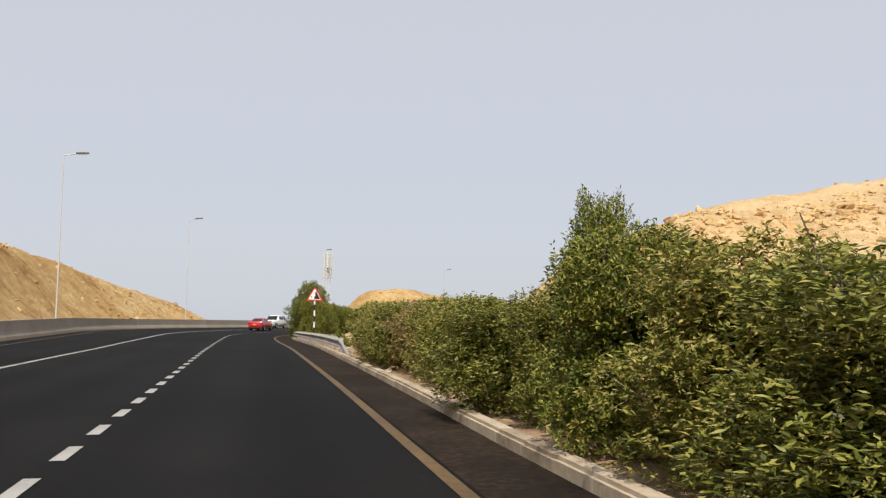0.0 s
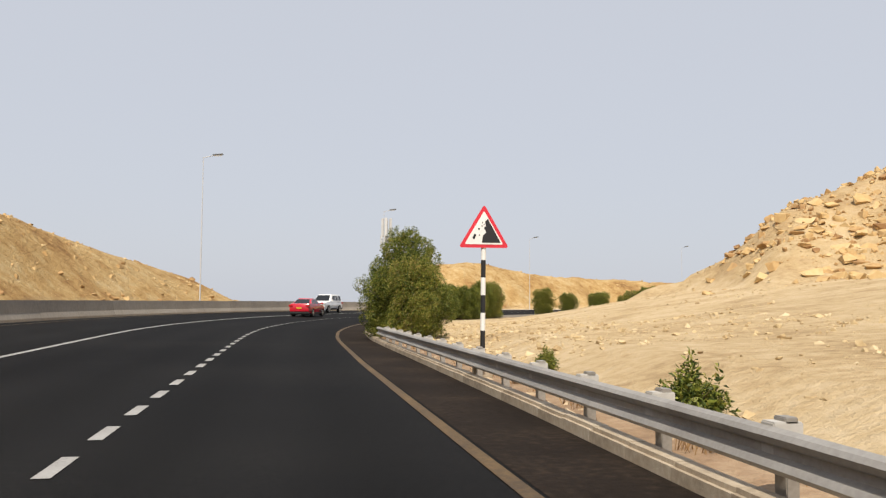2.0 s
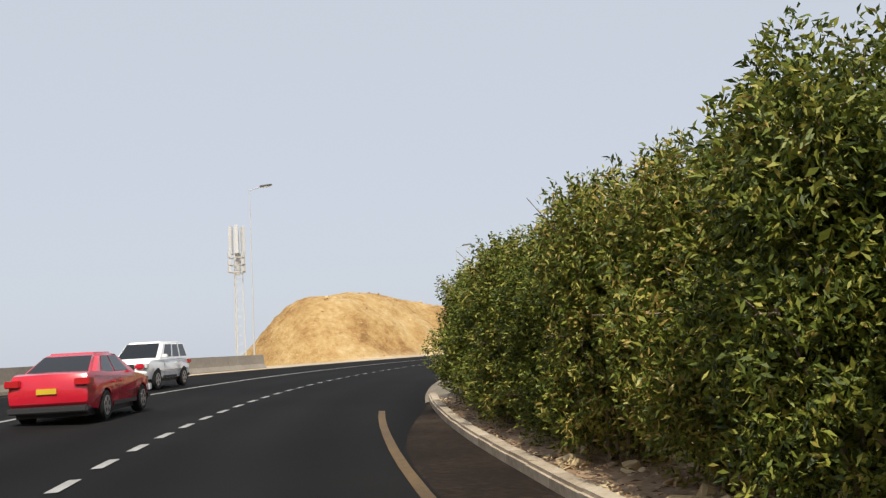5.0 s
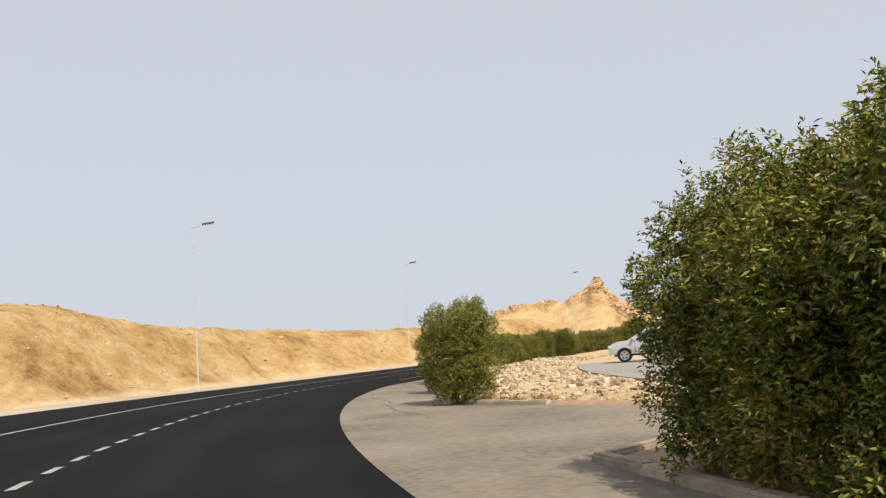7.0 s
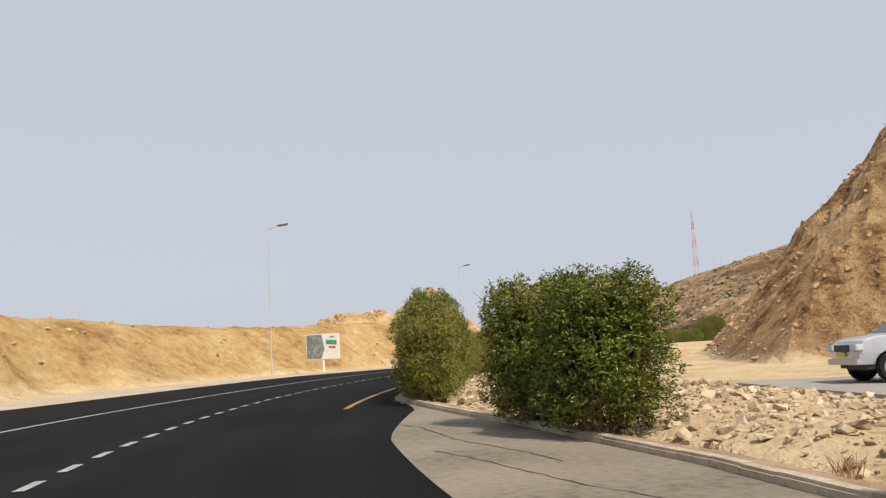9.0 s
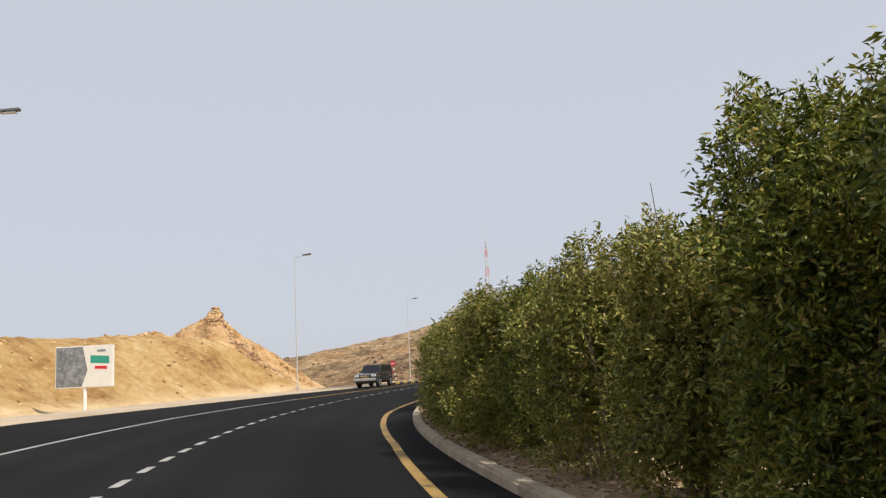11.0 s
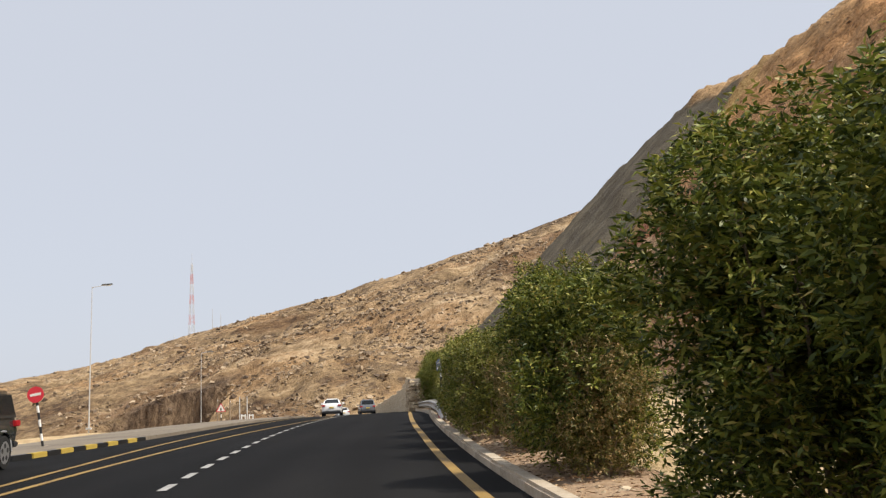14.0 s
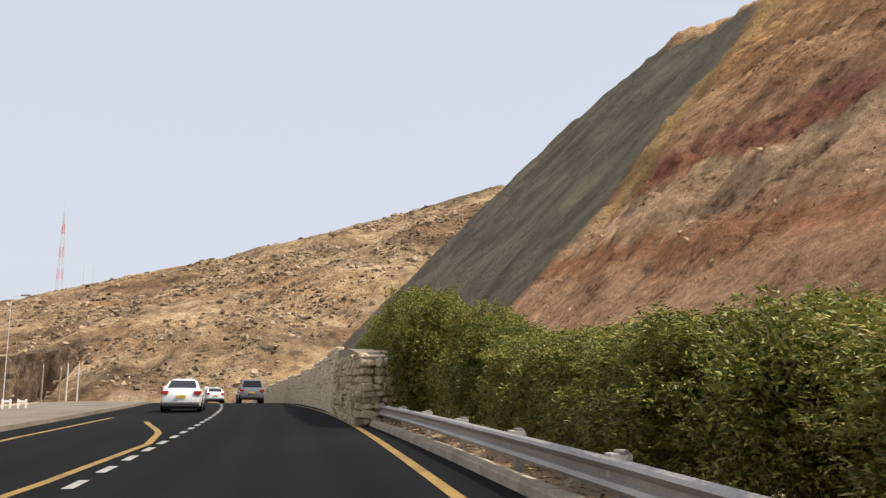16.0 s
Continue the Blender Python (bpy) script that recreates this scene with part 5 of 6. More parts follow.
# ---- loose rocks ----
def scatter(name, label, places, mat, seed):
    """Many loose rocks as one mesh: places are (x, y, z, size)."""
    rng = np.random.default_rng(seed)
    bm = bmesh.new()
    bmesh.ops.create_cube(bm, size=0.8)
    bmesh.ops.bevel(bm, geom=bm.edges[:], offset=0.13, segments=1, affect="EDGES")
    bmesh.ops.triangulate(bm, faces=bm.faces[:])
    base = np.array([v.co[:] for v in bm.verts])
    tris = np.array([[v.index for v in f.verts] for f in bm.faces])
    bm.free()
    n = len(places)
    pl = np.array(places)
    v = base[None] * rng.uniform(0.72, 1.2, (n, len(base), 1))
    cut = rng.normal(size=(n, 4, 3))
    cut /= np.linalg.norm(cut, axis=2)[..., None]
    for k in range(4):
        over = np.maximum(0, np.einsum("nvc,nc->nv", v, cut[:, k]) - rng.uniform(0.12, 0.34, (n, 1)))
        v = v - over[..., None] * cut[:, k][:, None]
    axis_of, ang = rng.normal(size=(n, 3)), rng.uniform(0, 2 * math.pi, (n, 1, 1))
    axis_of = (axis_of / np.linalg.norm(axis_of, axis=1)[:, None])[:, None, :]
    v = v * np.cos(ang) + np.cross(np.broadcast_to(axis_of, v.shape), v) * np.sin(ang) + axis_of * (v * axis_of).sum(-1, keepdims=True) * (1 - np.cos(ang))
    v = v * rng.uniform(0.6, 1.35, (n, 1, 3)) * np.array([1, 1, 0.75])
    a = rng.uniform(0, 2 * math.pi, n)
    c, s = np.cos(a)[:, None], np.sin(a)[:, None]
    v = np.stack([v[..., 0] * c - v[..., 1] * s, v[..., 0] * s + v[..., 1] * c, v[..., 2]], -1) * pl[:, 3][:, None, None]
    v = v + pl[:, None, :3]
    f = (tris[None] + (np.arange(n) * len(base))[:, None, None]).reshape(-1, 3)
    v = v.reshape(-1, 3)
    me = bpy.data.meshes.new(name)
    me.vertices.add(len(v))
    me.vertices.foreach_set("co", v.astype(np.float32).ravel())
    me.loops.add(f.size)
    me.loops.foreach_set("vertex_index", f.astype(np.int32).ravel())
    me.polygons.add(len(f))
    me.polygons.foreach_set("loop_start", np.arange(0, f.size, 3, dtype=np.int32))
    me.polygons.foreach_set("use_smooth", np.zeros(len(f), bool))
    me.update(calc_edges=True)
    me.materials.append(mat)
    return tagged(new(name, me), label, "rocks", kind="stuff")


def on_ground(x, y, size, sink=0.2):
    z = relief(x, y)[0]
    return np.stack([x, y, z + size * (0.3 - sink), size], 1)


def road_xy(s, d):
    a = np.interp(s, S, HEAD)
    return np.interp(s, S, RX) + d * np.cos(a), np.interp(s, S, RY) - d * np.sin(a)


CRAG_ROCK = material("ochre_brown_crag_rock", [(0.15, (0.18, 0.10, 0.05)), (0.42, (0.38, 0.23, 0.115)), (0.68, (0.50, 0.34, 0.185)), (0.92, (0.60, 0.47, 0.31))], 0.6, 4, 0.92, 0.6, 8, island=0.5)
OCHRE_ROCK = material("ochre_rock", [(0.2, (0.26, 0.14, 0.06)), (0.42, (0.44, 0.28, 0.12)), (0.62, (0.54, 0.38, 0.18)), (0.88, (0.62, 0.48, 0.28))], 0.4, 3, 0.92, 0.6, 8, island=0.4)
YELLOW_STONE = material("yellow_limestone", [(0.15, (0.30, 0.205, 0.10)), (0.4, (0.45, 0.335, 0.18)), (0.65, (0.55, 0.43, 0.25)), (0.9, (0.63, 0.52, 0.35))], 2.2, 9, 0.92, 0.6, 20, island=0.45)
FAR_ROCK = material("tan_hillside_rock", [(0.2, (0.085, 0.058, 0.04)), (0.42, (0.19, 0.135, 0.085)), (0.62, (0.31, 0.23, 0.145)), (0.88, (0.46, 0.36, 0.25))], 0.2, 1.5, 0.92, 0.6, 4, island=0.6)
DARK_ROCK = material("brown_mountain_rock", [(0.15, (0.13, 0.078, 0.047)), (0.4, (0.28, 0.175, 0.105)), (0.65, (0.41, 0.28, 0.17)), (0.9, (0.52, 0.39, 0.26))], 0.5, 3, 0.92, 0.6, 8, island=0.6)
rr = np.random.default_rng(77)


def sizes(n, lo, hi):
    return lo * (hi / lo) ** (rr.uniform(0, 1, n) ** 2.2)


s, d = rr.uniform(138, 208, 22000), rr.uniform(6.2, 15.4, 22000)
rim_at = np.interp(s, *APRON) + np.where(s > 183, 2.2, 0.55)
keep = (d > rim_at) & (rr.uniform(0, 1, 22000) < 0.46 + 0.75 * smooth(166, 178, s) * smooth(7.5, 9, d) + 0.5 * np.maximum(0, fbm(s / 5, d / 4, 8)))
x, y = road_xy(s[keep], d[keep])
scatter("rubble", "pale limestone rubble on the stony flat", on_ground(x, y, sizes(len(x), 0.06, 0.40), 0.27), ROCK, 1)
s = np.concatenate([rr.uniform(-10, 110, 2600), rr.uniform(180, 305, 2600)])
w = 0.24 + 1.6 * rr.uniform(0, 1, len(s)) ** 1.4
d = np.array([right_edge(v) for v in s]) + w
x, y = road_xy(s, d)
size = sizes(len(s), 0.04, 0.30)
zz = np.array([spot(a, b).z for a, b in zip(s, d)]) + 0.13 * np.clip(w, 0.2, 1)
scatter("verge_stones", "small stones on the soil strip behind the kerb", np.stack([x, y, zz, size], 1), ROCK, 2)
rk = np.random.default_rng(21)
s = rk.uniform(73, 96, 130)
w = rk.uniform(0.2, 1.0, 130)
d = np.array([right_edge(v) for v in s]) + w
x, y = road_xy(s, d)
size = 0.14 + 0.34 * rk.uniform(0, 1, 130) ** 1.8
zz = np.array([spot(a, b).z for a, b in zip(s, d)]) + 0.13 * np.clip(w, 0.2, 1) + 0.12 * size
scatter("kerb_rocks", "pale tan broken rocks between the kerb and the hedge", np.stack([x, y, zz, size], 1), YELLOW_STONE, 22)
s, d = rr.uniform(36, 104, 12000), 5.8 + 30 * rr.uniform(0, 1, 12000) ** 1.5
keep = fbm(s / 6, d / 5, 14) + rr.uniform(-0.4, 0.4, 12000) > 0.27
s, d = np.append(s[keep], rr.uniform(52, 92, 5200)), np.append(d[keep], 5.9 + 10 * rr.uniform(0, 1, 5200) ** 1.4)
x, y = road_xy(s, d)
scatter("sand_stones", "scattered stones on the sand slope", on_ground(x, y, sizes(len(x), 0.04, 0.26), 0.32), YELLOW_STONE, 3)
x, y = rr.uniform(31, 54, 520), rr.uniform(82, 95, 520)
scatter("outcrop", "ochre broken boulders at the first hill's foot", on_ground(x, y, sizes(520, 0.25, 1.7), 0.36), OCHRE_ROCK, 13)
t = rr.uniform(0, 1, 4200)
x, y = 30 + 60 * t + rr.normal(0, 2, 4200), 87 - rr.exponential(9, 4200) + rr.normal(0, 2.5, 4200)
scatter("hill_boulders", "broken ochre boulders on the first hill", on_ground(x, y, sizes(4200, 0.14, 1.4), 0.34), OCHRE_ROCK, 4)
s, d = rr.uniform(70, 128, 1300), -13.5 - 14 * rr.uniform(0, 1, 1300)
x, y = road_xy(s, d)
scatter("cutting_stones", "stones on the ochre cutting", on_ground(x, y, sizes(1300, 0.06, 0.75), 0.36), OCHRE_ROCK, 5)
s, d = rr.uniform(172, 292, 2400), -24 - 12 * rr.uniform(0, 1, 2400) ** 0.8
x, y = road_xy(s, d)
scatter("ridge_stones", "stones on the long ochre ridge", on_ground(x, y, sizes(2400, 0.06, 0.6), 0.38), OCHRE_ROCK, 6)
n = 60000
t = rr.uniform(0, 1, n)
k = np.array(FAR_RIDGE[1:12])
arc = np.linspace(0, 1, len(k))
back = 2 + 330 * rr.uniform(0, 1, n) ** 0.85
x, y = np.interp(t, arc, k[:, 0]) - back * 0.95, np.interp(t, arc, k[:, 1]) - back * 0.12
clump = fbm(x / 26, y / 26, 91) + 0.6 * fbm(x / 70, y / 70, 92) + rr.uniform(-0.35, 0.35, n)
keep = (clump > 0.14) & (relief(x, y)[4] > 0.5)
x, y, back = x[keep], y[keep], back[keep]
scatter("hillside_boulders", "brown boulders over the far hillside", on_ground(x, y, sizes(len(x), 0.5, 4.0) * np.interp(back, [0, 330], [1.0, 0.7]), 0.34), FAR_ROCK, 7)
t = rr.uniform(0, 1, 420)
x = np.interp(t, [0, 0.2, 0.6, 1], [360, 361, 366, 371]) + rr.normal(0, 2.4, 420)
y = np.interp(t, [0, 0.2, 0.6, 1], [405, 397, 379, 364]) + rr.normal(0, 2.4, 420)
scatter("cone_crag", "brown broken rock of the cone hill's crag", on_ground(x, y, sizes(420, 0.9, 3.0), 0.42), DARK_ROCK, 9)
spike = np.array([363.2, 364.4, 362.2]), np.array([407.0, 405.4, 408.6])
scatter("rock_spike", "ochre rock spike on the cone hill", on_ground(*spike, np.array([3.6, 2.8, 2.6]), 0.3), CRAG_ROCK, 12)
x, y = rr.uniform(328, 352, 160), rr.uniform(424, 452, 160)
keep = np.abs((x - 331) / 19 + (y - 449) / 24) < 0.16
scatter("shoulder_rocks", "ochre rocks on the cone hill's shoulder", on_ground(x[keep], y[keep], sizes(keep.sum(), 1.4, 3.6), 0.4), CRAG_ROCK, 10)
u = rr.uniform(0, 1, 3600)
x = 78 + 62 * u + rr.normal(0, 2, 3600)
y = np.interp(x, [76, 83, 100, 125, 150], [159, 164, 171.8, 180, 184]) - 24 * rr.uniform(0, 1, 3600) ** 1.2
scatter("crag_boulders", "tan broken boulders on the steep brown hill", on_ground(x, y, sizes(3600, 0.1, 0.75), 0.42), CRAG_ROCK, 11)
n = 14000
u = rr.uniform(0, 1, n)
toe = np.array(TOE[2:10], float)
x = np.interp(u, np.linspace(0, 1, 8), toe[:, 0]) + rr.normal(0, 3, n)
y = np.interp(u, np.linspace(0, 1, 8), toe[:, 1]) - rr.uniform(0, 72, n)
keep = (fbm(x / 6, y / 6, 95) + 0.5 * fbm(x / 20, y / 20, 96) + rr.uniform(-0.3, 0.3, n) > 0.0) & (relief(x, y)[3] < 0.3)
x, y = x[keep], y[keep]
scatter("mountain_stones", "broken stones over the brown mountain face", on_ground(x, y, sizes(len(x), 0.12, 0.6), 0.42), DARK_ROCK, 8)


# ---- vehicles ----
GLASS = plain("dark_car_glass", (0.008, 0.010, 0.012), 0.06)
TYRE = plain("tyre_rubber", (0.008, 0.008, 0.008), 0.9)
RIM = plain("alloy_rim", (0.45, 0.45, 0.46), 0.3, 0.7)
TRIM = plain("black_plastic_trim", (0.025, 0.025, 0.027), 0.55)
CHROME = plain("chrome_trim", (0.6, 0.6, 0.6), 0.15, 0.9)
TAIL = plain("red_tail_lamp_glass", (0.42, 0.015, 0.02), 0.15)
CLEAR = plain("clear_headlamp_glass", (0.6, 0.62, 0.64), 0.08)
PLATE = plain("yellow_number_plate", (0.6, 0.42, 0.03), 0.4)
PAINT = {
    "white": plain("white_car_paint", (0.86, 0.86, 0.85), 0.22, 0.0, coat=0.6),
    "red": plain("red_car_paint", (0.50, 0.012, 0.03), 0.22, 0.0, coat=0.6),
    "silver": plain("silver_car_paint", (0.50, 0.51, 0.53), 0.28, 0.4, coat=0.5),
    "black": plain("dark_car_paint", (0.022, 0.026, 0.028), 0.2, 0.0, coat=0.6),
    "grey": plain("grey_car_paint", (0.24, 0.25, 0.27), 0.25, 0.4, coat=0.5),
}


def quad_on(c, u0, u1, v0, v1, lift=0.008):
    """A panel on the face with corners c (bottom left, bottom right, top right, top left), proud of it."""
    a, b, e, f = (Vector(p) for p in c)
    n = (b - a).cross(f - a).normalized() * lift
    at = lambda u, v: (a * (1 - u) + b * u) * (1 - v) + (f * (1 - u) + e * u) * v + n
    return [at(u0, v0), at(u1, v0), at(u1, v1), at(u0, v1)], [(0, 1, 2, 3)]


def rounded_off(ob, angle):
    ob.data.shade_smooth()
    ob.data.set_sharp_from_angle(angle=radians(angle))


def vehicle(name, m, label, category, paint, size, lower, cab, wheels, radius, panes, bed=None, spare=False):
    """size: width, ground clearance; lower: side outline (y, z) of the lower body; cab: y, z and half widths of the glasshouse."""
    thing = empty(name, m, label, category)
    w = size / 2
    low_z, top_z = min(z for y, z in lower), max(z for y, z in lower)
    back, front = min(y for y, z in lower), max(y for y, z in lower)
    # cross-sections from side to side: tucked sill, bulging side, shoulder, domed deck, round wheel arches
    arch = radius * 1.16
    lower = list(lower)
    for wy in sorted(wheels, reverse=True):
        a0 = math.asin(max(-0.9, min(0.9, (low_z - radius) / arch)))
        lower += [(wy + arch * math.cos(a0 + (math.pi - 2 * a0) * k / 12), radius + arch * math.sin(a0 + (math.pi - 2 * a0) * k / 12)) for k in range(13)]
    n = len(lower)
    bm = bmesh.new()
    rows = []
    for f in (-1.0, -0.985, -0.84, 0.0, 0.84, 0.985, 1.0):
        loop = []
        for y, z in lower:
            k = (z - low_z) / (top_z - low_z)
            wide = 1 - 0.06 * (2 * k - 0.9) ** 2
            ends = 1 - 0.10 * max(0, abs(2 * (y - back) / (front - back) - 1) - 0.72) / 0.28 * (1 if abs(f) > 0.5 else 0)
            dome = 0.022 * (1 - f * f) * (1 if k > 0.8 else 0)
            yy = y - (0.07 * abs(f) ** 3) * (1 if y > front - 0.4 else -1 if y < back + 0.4 else 0)
            tuck = 0.05 if abs(f) > 0.99 else 0.0
            loop.append(bm.verts.new((f * w * wide * ends, yy, z + dome + (tuck if k < 0.3 else -tuck if k > 0.9 else 0))))
        rows.append(loop)
    bm.faces.new(rows[0])
    bm.faces.new(rows[-1][::-1])
    for p, q in zip(rows, rows[1:]):
        for i in range(n):
            bm.faces.new((p[i], q[i], q[(i + 1) % n], p[(i + 1) % n]))
    body = part("body", bm, paint, thing)
    rounded_off(body, 32)

    def side_at(y, z):
        k = (z - low_z) / (top_z - low_z)
        ends = 1 - 0.10 * max(0, abs(2 * (y - back) / (front - back) - 1) - 0.72) / 0.28
        return w * (1 - 0.06 * (2 * k - 0.9) ** 2) * ends

    y0, y1, y2, y3, z0, z1, w0, w1 = cab
    base = [(-w0, y0, z0), (w0, y0, z0), (w0, y1, z0), (-w0, y1, z0)]
    top = [(-w1, y2, z1), (w1, y2, z1), (w1, y3, z1), (-w1, y3, z1)]
    bm = bmesh.new()
    v = [bm.verts.new(p) for p in base + top]
    for f in ((3, 2, 1, 0), (4, 5, 6, 7), (0, 1, 5, 4), (1, 2, 6, 5), (2, 3, 7, 6), (3, 0, 4, 7)):
        bm.faces.new([v[i] for i in f])
    bmesh.ops.bevel(bm, geom=[e for e in bm.edges if e.verts[0].co.z > z0 + 0.1 or e.verts[1].co.z > z0 + 0.1], offset=0.10, segments=4, affect="EDGES")
    cabin = part("cabin", bm, paint, thing)
    rounded_off(cabin, 40)
    part("rear_window", quad_on((base[0], base[1], top[1], top[0]), 0.08, 0.92, 0.12, 0.84), GLASS, cabin, "dark tinted rear window")
    part("windscreen", quad_on((base[2], base[3], top[3], top[2]), 0.06, 0.94, 0.08, 0.88), GLASS, cabin, "dark windscreen")
    for a, b, c, d in ((1, 2, 6, 5), (3, 0, 4, 7)):
        for u0, u1 in panes:
            if a == 3:
                u0, u1 = 1 - u1, 1 - u0
            part("side_window", quad_on((base[a], base[b], top[b], top[a]), u0, u1, 0.12, 0.82), GLASS, cabin)
    deck = max(z for y, z in lower if y < back + 0.6)
    nose = max(z for y, z in lower if y > front - 0.45)
    for s in (-1, 1):
        part("tail_lamp", boxed(*sorted((s * (w - 0.34), s * (w - 0.03))), back + 0.0, back + 0.3, deck - 0.27, deck - 0.12, bevel=0.02), TAIL, body, "red tail lamp")
        part("headlamp", boxed(*sorted((s * (w - 0.42), s * (w - 0.03))), front - 0.2, front + 0.015, nose - 0.26, nose - 0.09, bevel=0.02), CLEAR, body, "clear headlamp")
        part("mirror", boxed(*sorted((s * (w - 0.04), s * (w + 0.17))), y1 - 0.42, y1 - 0.27, z0 + 0.04, z0 + 0.18, bevel=0.03), paint, cabin)
    low = min(z for y, z in lower)
    part("rear_bumper", boxed(-w + 0.08, w - 0.08, back + 0.0, back + 0.3, low - 0.02, low + 0.12, bevel=0.03), TRIM, body, "dark lower rear bumper")
    part("front_bumper", boxed(-w + 0.08, w - 0.08, front - 0.2, front + 0.03, low + 0.0, low + 0.16, bevel=0.03), paint if bed else TRIM, body, "lower front bumper")
    part("grille", boxed(-w * 0.45, w * 0.45, front - 0.05, front + 0.012, nose - 0.28, nose - 0.1, bevel=0.01), TRIM, body, "dark grille")
    part("number_plate", boxed(-0.2, 0.2, back - 0.02, back + 0.1, deck - 0.42, deck - 0.31), PLATE, body, "yellow number plate")
    part("number_plate", boxed(-0.26, 0.26, front + 0.02, front + 0.035, low + 0.22, low + 0.34), PLATE, body, "yellow number plate")
    part("underbody", boxed(-w + 0.15, w - 0.15, back + 0.3, front - 0.3, low - 0.12, low + 0.1), TRIM, body)
    for y in wheels:
        for s in (-1, 1):
            wheel = part("wheel", tube(bmesh.new(), (s * (w - 0.24), y, radius), (s * (w - 0.02), y, radius), radius * 0.62, radius * 0.62, 18), TRIM, thing)
            ring = tube(bmesh.new(), (s * (w - 0.23), y, radius), (s * (w + 0.01), y, radius), radius, radius, 24)
            bmesh.ops.bevel(ring, geom=[e for e in ring.edges if abs(e.verts[0].co.x - e.verts[1].co.x) < 0.001], offset=0.03, segments=2, affect="EDGES")
            part("tyre", ring, TYRE, wheel, "black tyre")
            rim = tube(bmesh.new(), (s * (w - 0.1), y, radius), (s * (w + 0.012), y, radius), radius * 0.68, radius * 0.66, 20)
            part("rim", rim, RIM, wheel, "grey alloy rim")
            # dark discs on the solid rim stand for the shade between spokes
            for k in range(5):
                a = 2 * math.pi * k / 5 + 0.3
                gap = tube(bmesh.new(), (s * (w - 0.02), y + radius * 0.4 * math.cos(a), radius + radius * 0.4 * math.sin(a)), (s * (w + 0.016), y + radius * 0.4 * math.cos(a), radius + radius * 0.4 * math.sin(a)), radius * 0.15, radius * 0.15, 8)
                part("rim_gap", gap, TRIM, wheel)
        part("wheel_well", boxed(-w + 0.26, w - 0.26, y - arch * 0.98, y + arch * 0.98, radius - 0.08, radius + arch * 0.99), TRIM, body, "dark wheel well")
    # door seams, handles and the dark strip along the glass
    belt = z0 - 0.03
    for s in (-1, 1):
        cuts = [y1 - 0.48] + [y2 + 0.0 + (y3 - y2) * c for c in ([0.45] if len(panes) < 3 else [0.5])] + [max(y2 - 0.12, wheels[0] + arch + 0.03) if not bed else y0 + 0.02]
        for y in cuts:
            zs = [low_z + 0.06 + (belt - low_z - 0.06) * k / 5 for k in range(6)]
            pts = [(s * (side_at(y, z) + 0.006), y, z) for z in zs] + [(s * (side_at(y, z) + 0.006), y + 0.022, z) for z in zs]
            part("door_seam", (pts, [(k, k + 1, k + 7, k + 6) for k in range(5)]), TRIM, body)
        for y in cuts[1:]:
            x = side_at(y, belt - 0.13)
            part("door_handle", boxed(*sorted((s * (x - 0.02), s * (x + 0.035))), y + 0.1, y + 0.3, belt - 0.15, belt - 0.11, bevel=0.008), paint, body)
        ys = [y0 + 0.15 + (y1 - y0 - 0.5) * k / 8 for k in range(9)]
        pts = [(s * (side_at(y, low_z + 0.05) + 0.012), y, low_z + 0.01) for y in ys if wheels[0] + arch < y < wheels[1] - arch]
        pts += [(s * (side_at(y, low_z + 0.05) + 0.012), y, low_z + 0.10) for y in ys if wheels[0] + arch < y < wheels[1] - arch]
        m_ = len(pts) // 2
        part("sill", (pts, [(k, k + 1, m_ + k + 1, m_ + k) for k in range(m_ - 1)]), TRIM, body, "dark lower sill")
    if bed:
        part("tailgate", boxed(-w + 0.16, w - 0.16, back - 0.012, back + 0.02, low + 0.22, deck - 0.05, bevel=0.01), paint, body)
        part("bumper_bar", boxed(-w + 0.06, w - 0.06, back - 0.12, back + 0.1, low + 0.02, low + 0.18, bevel=0.03), CHROME, body, "chrome rear bumper")
        for s in (-1, 1):
            part("bed_rail", boxed(*sorted((s * (w - 0.14), s * (w - 0.06))), bed[0], bed[1], deck - 0.01, deck + 0.035, bevel=0.01), TRIM, body, "black bed rail")
        # no cavity: a dark sheet on the closed deck paints the bed's shade
        part("bed_floor", boxed(-w + 0.12, w - 0.12, bed[0], bed[1], deck - 0.02, deck + 0.006), TRIM, body, "dark sheet on the deck for the open load bed's shade")
        part("step_bar", tube(bmesh.new(), (w + 0.03, bed[1] - 0.1, low + 0.02), (w + 0.03, y1 - 0.2, low + 0.02), 0.045, 0.045, 8), CHROME, body)
        part("step_bar", tube(bmesh.new(), (-w - 0.03, bed[1] - 0.1, low + 0.02), (-w - 0.03, y1 - 0.2, low + 0.02), 0.045, 0.045, 8), CHROME, body)
    if spare:
        for s in (-1, 1):
            for wy in wheels:
                ring = []
                for k in range(13):
                    a = math.pi * k / 12
                    for r in (arch * 0.99, arch * 1.14):
                        ring.append((s * (side_at(wy, radius + 0.1) + 0.02), wy + r * math.cos(a), radius + r * math.sin(a)))
                part("wheel_flare", (ring, [(2 * k, 2 * k + 1, 2 * k + 3, 2 * k + 2) for k in range(12)]), PAINT["silver"], body, "silver wheel arch flare")
            part("fog_lamp", tube(bmesh.new(), (s * (w - 0.34), front + 0.1, low + 0.2), (s * (w - 0.34), front + 0.155, low + 0.2), 0.06, 0.06, 12), CLEAR, body)
        part("bonnet_scoop", boxed(-0.28, 0.28, 1.35, 1.75, top_z - 0.06, top_z + 0.035, bevel=0.03), paint, body)
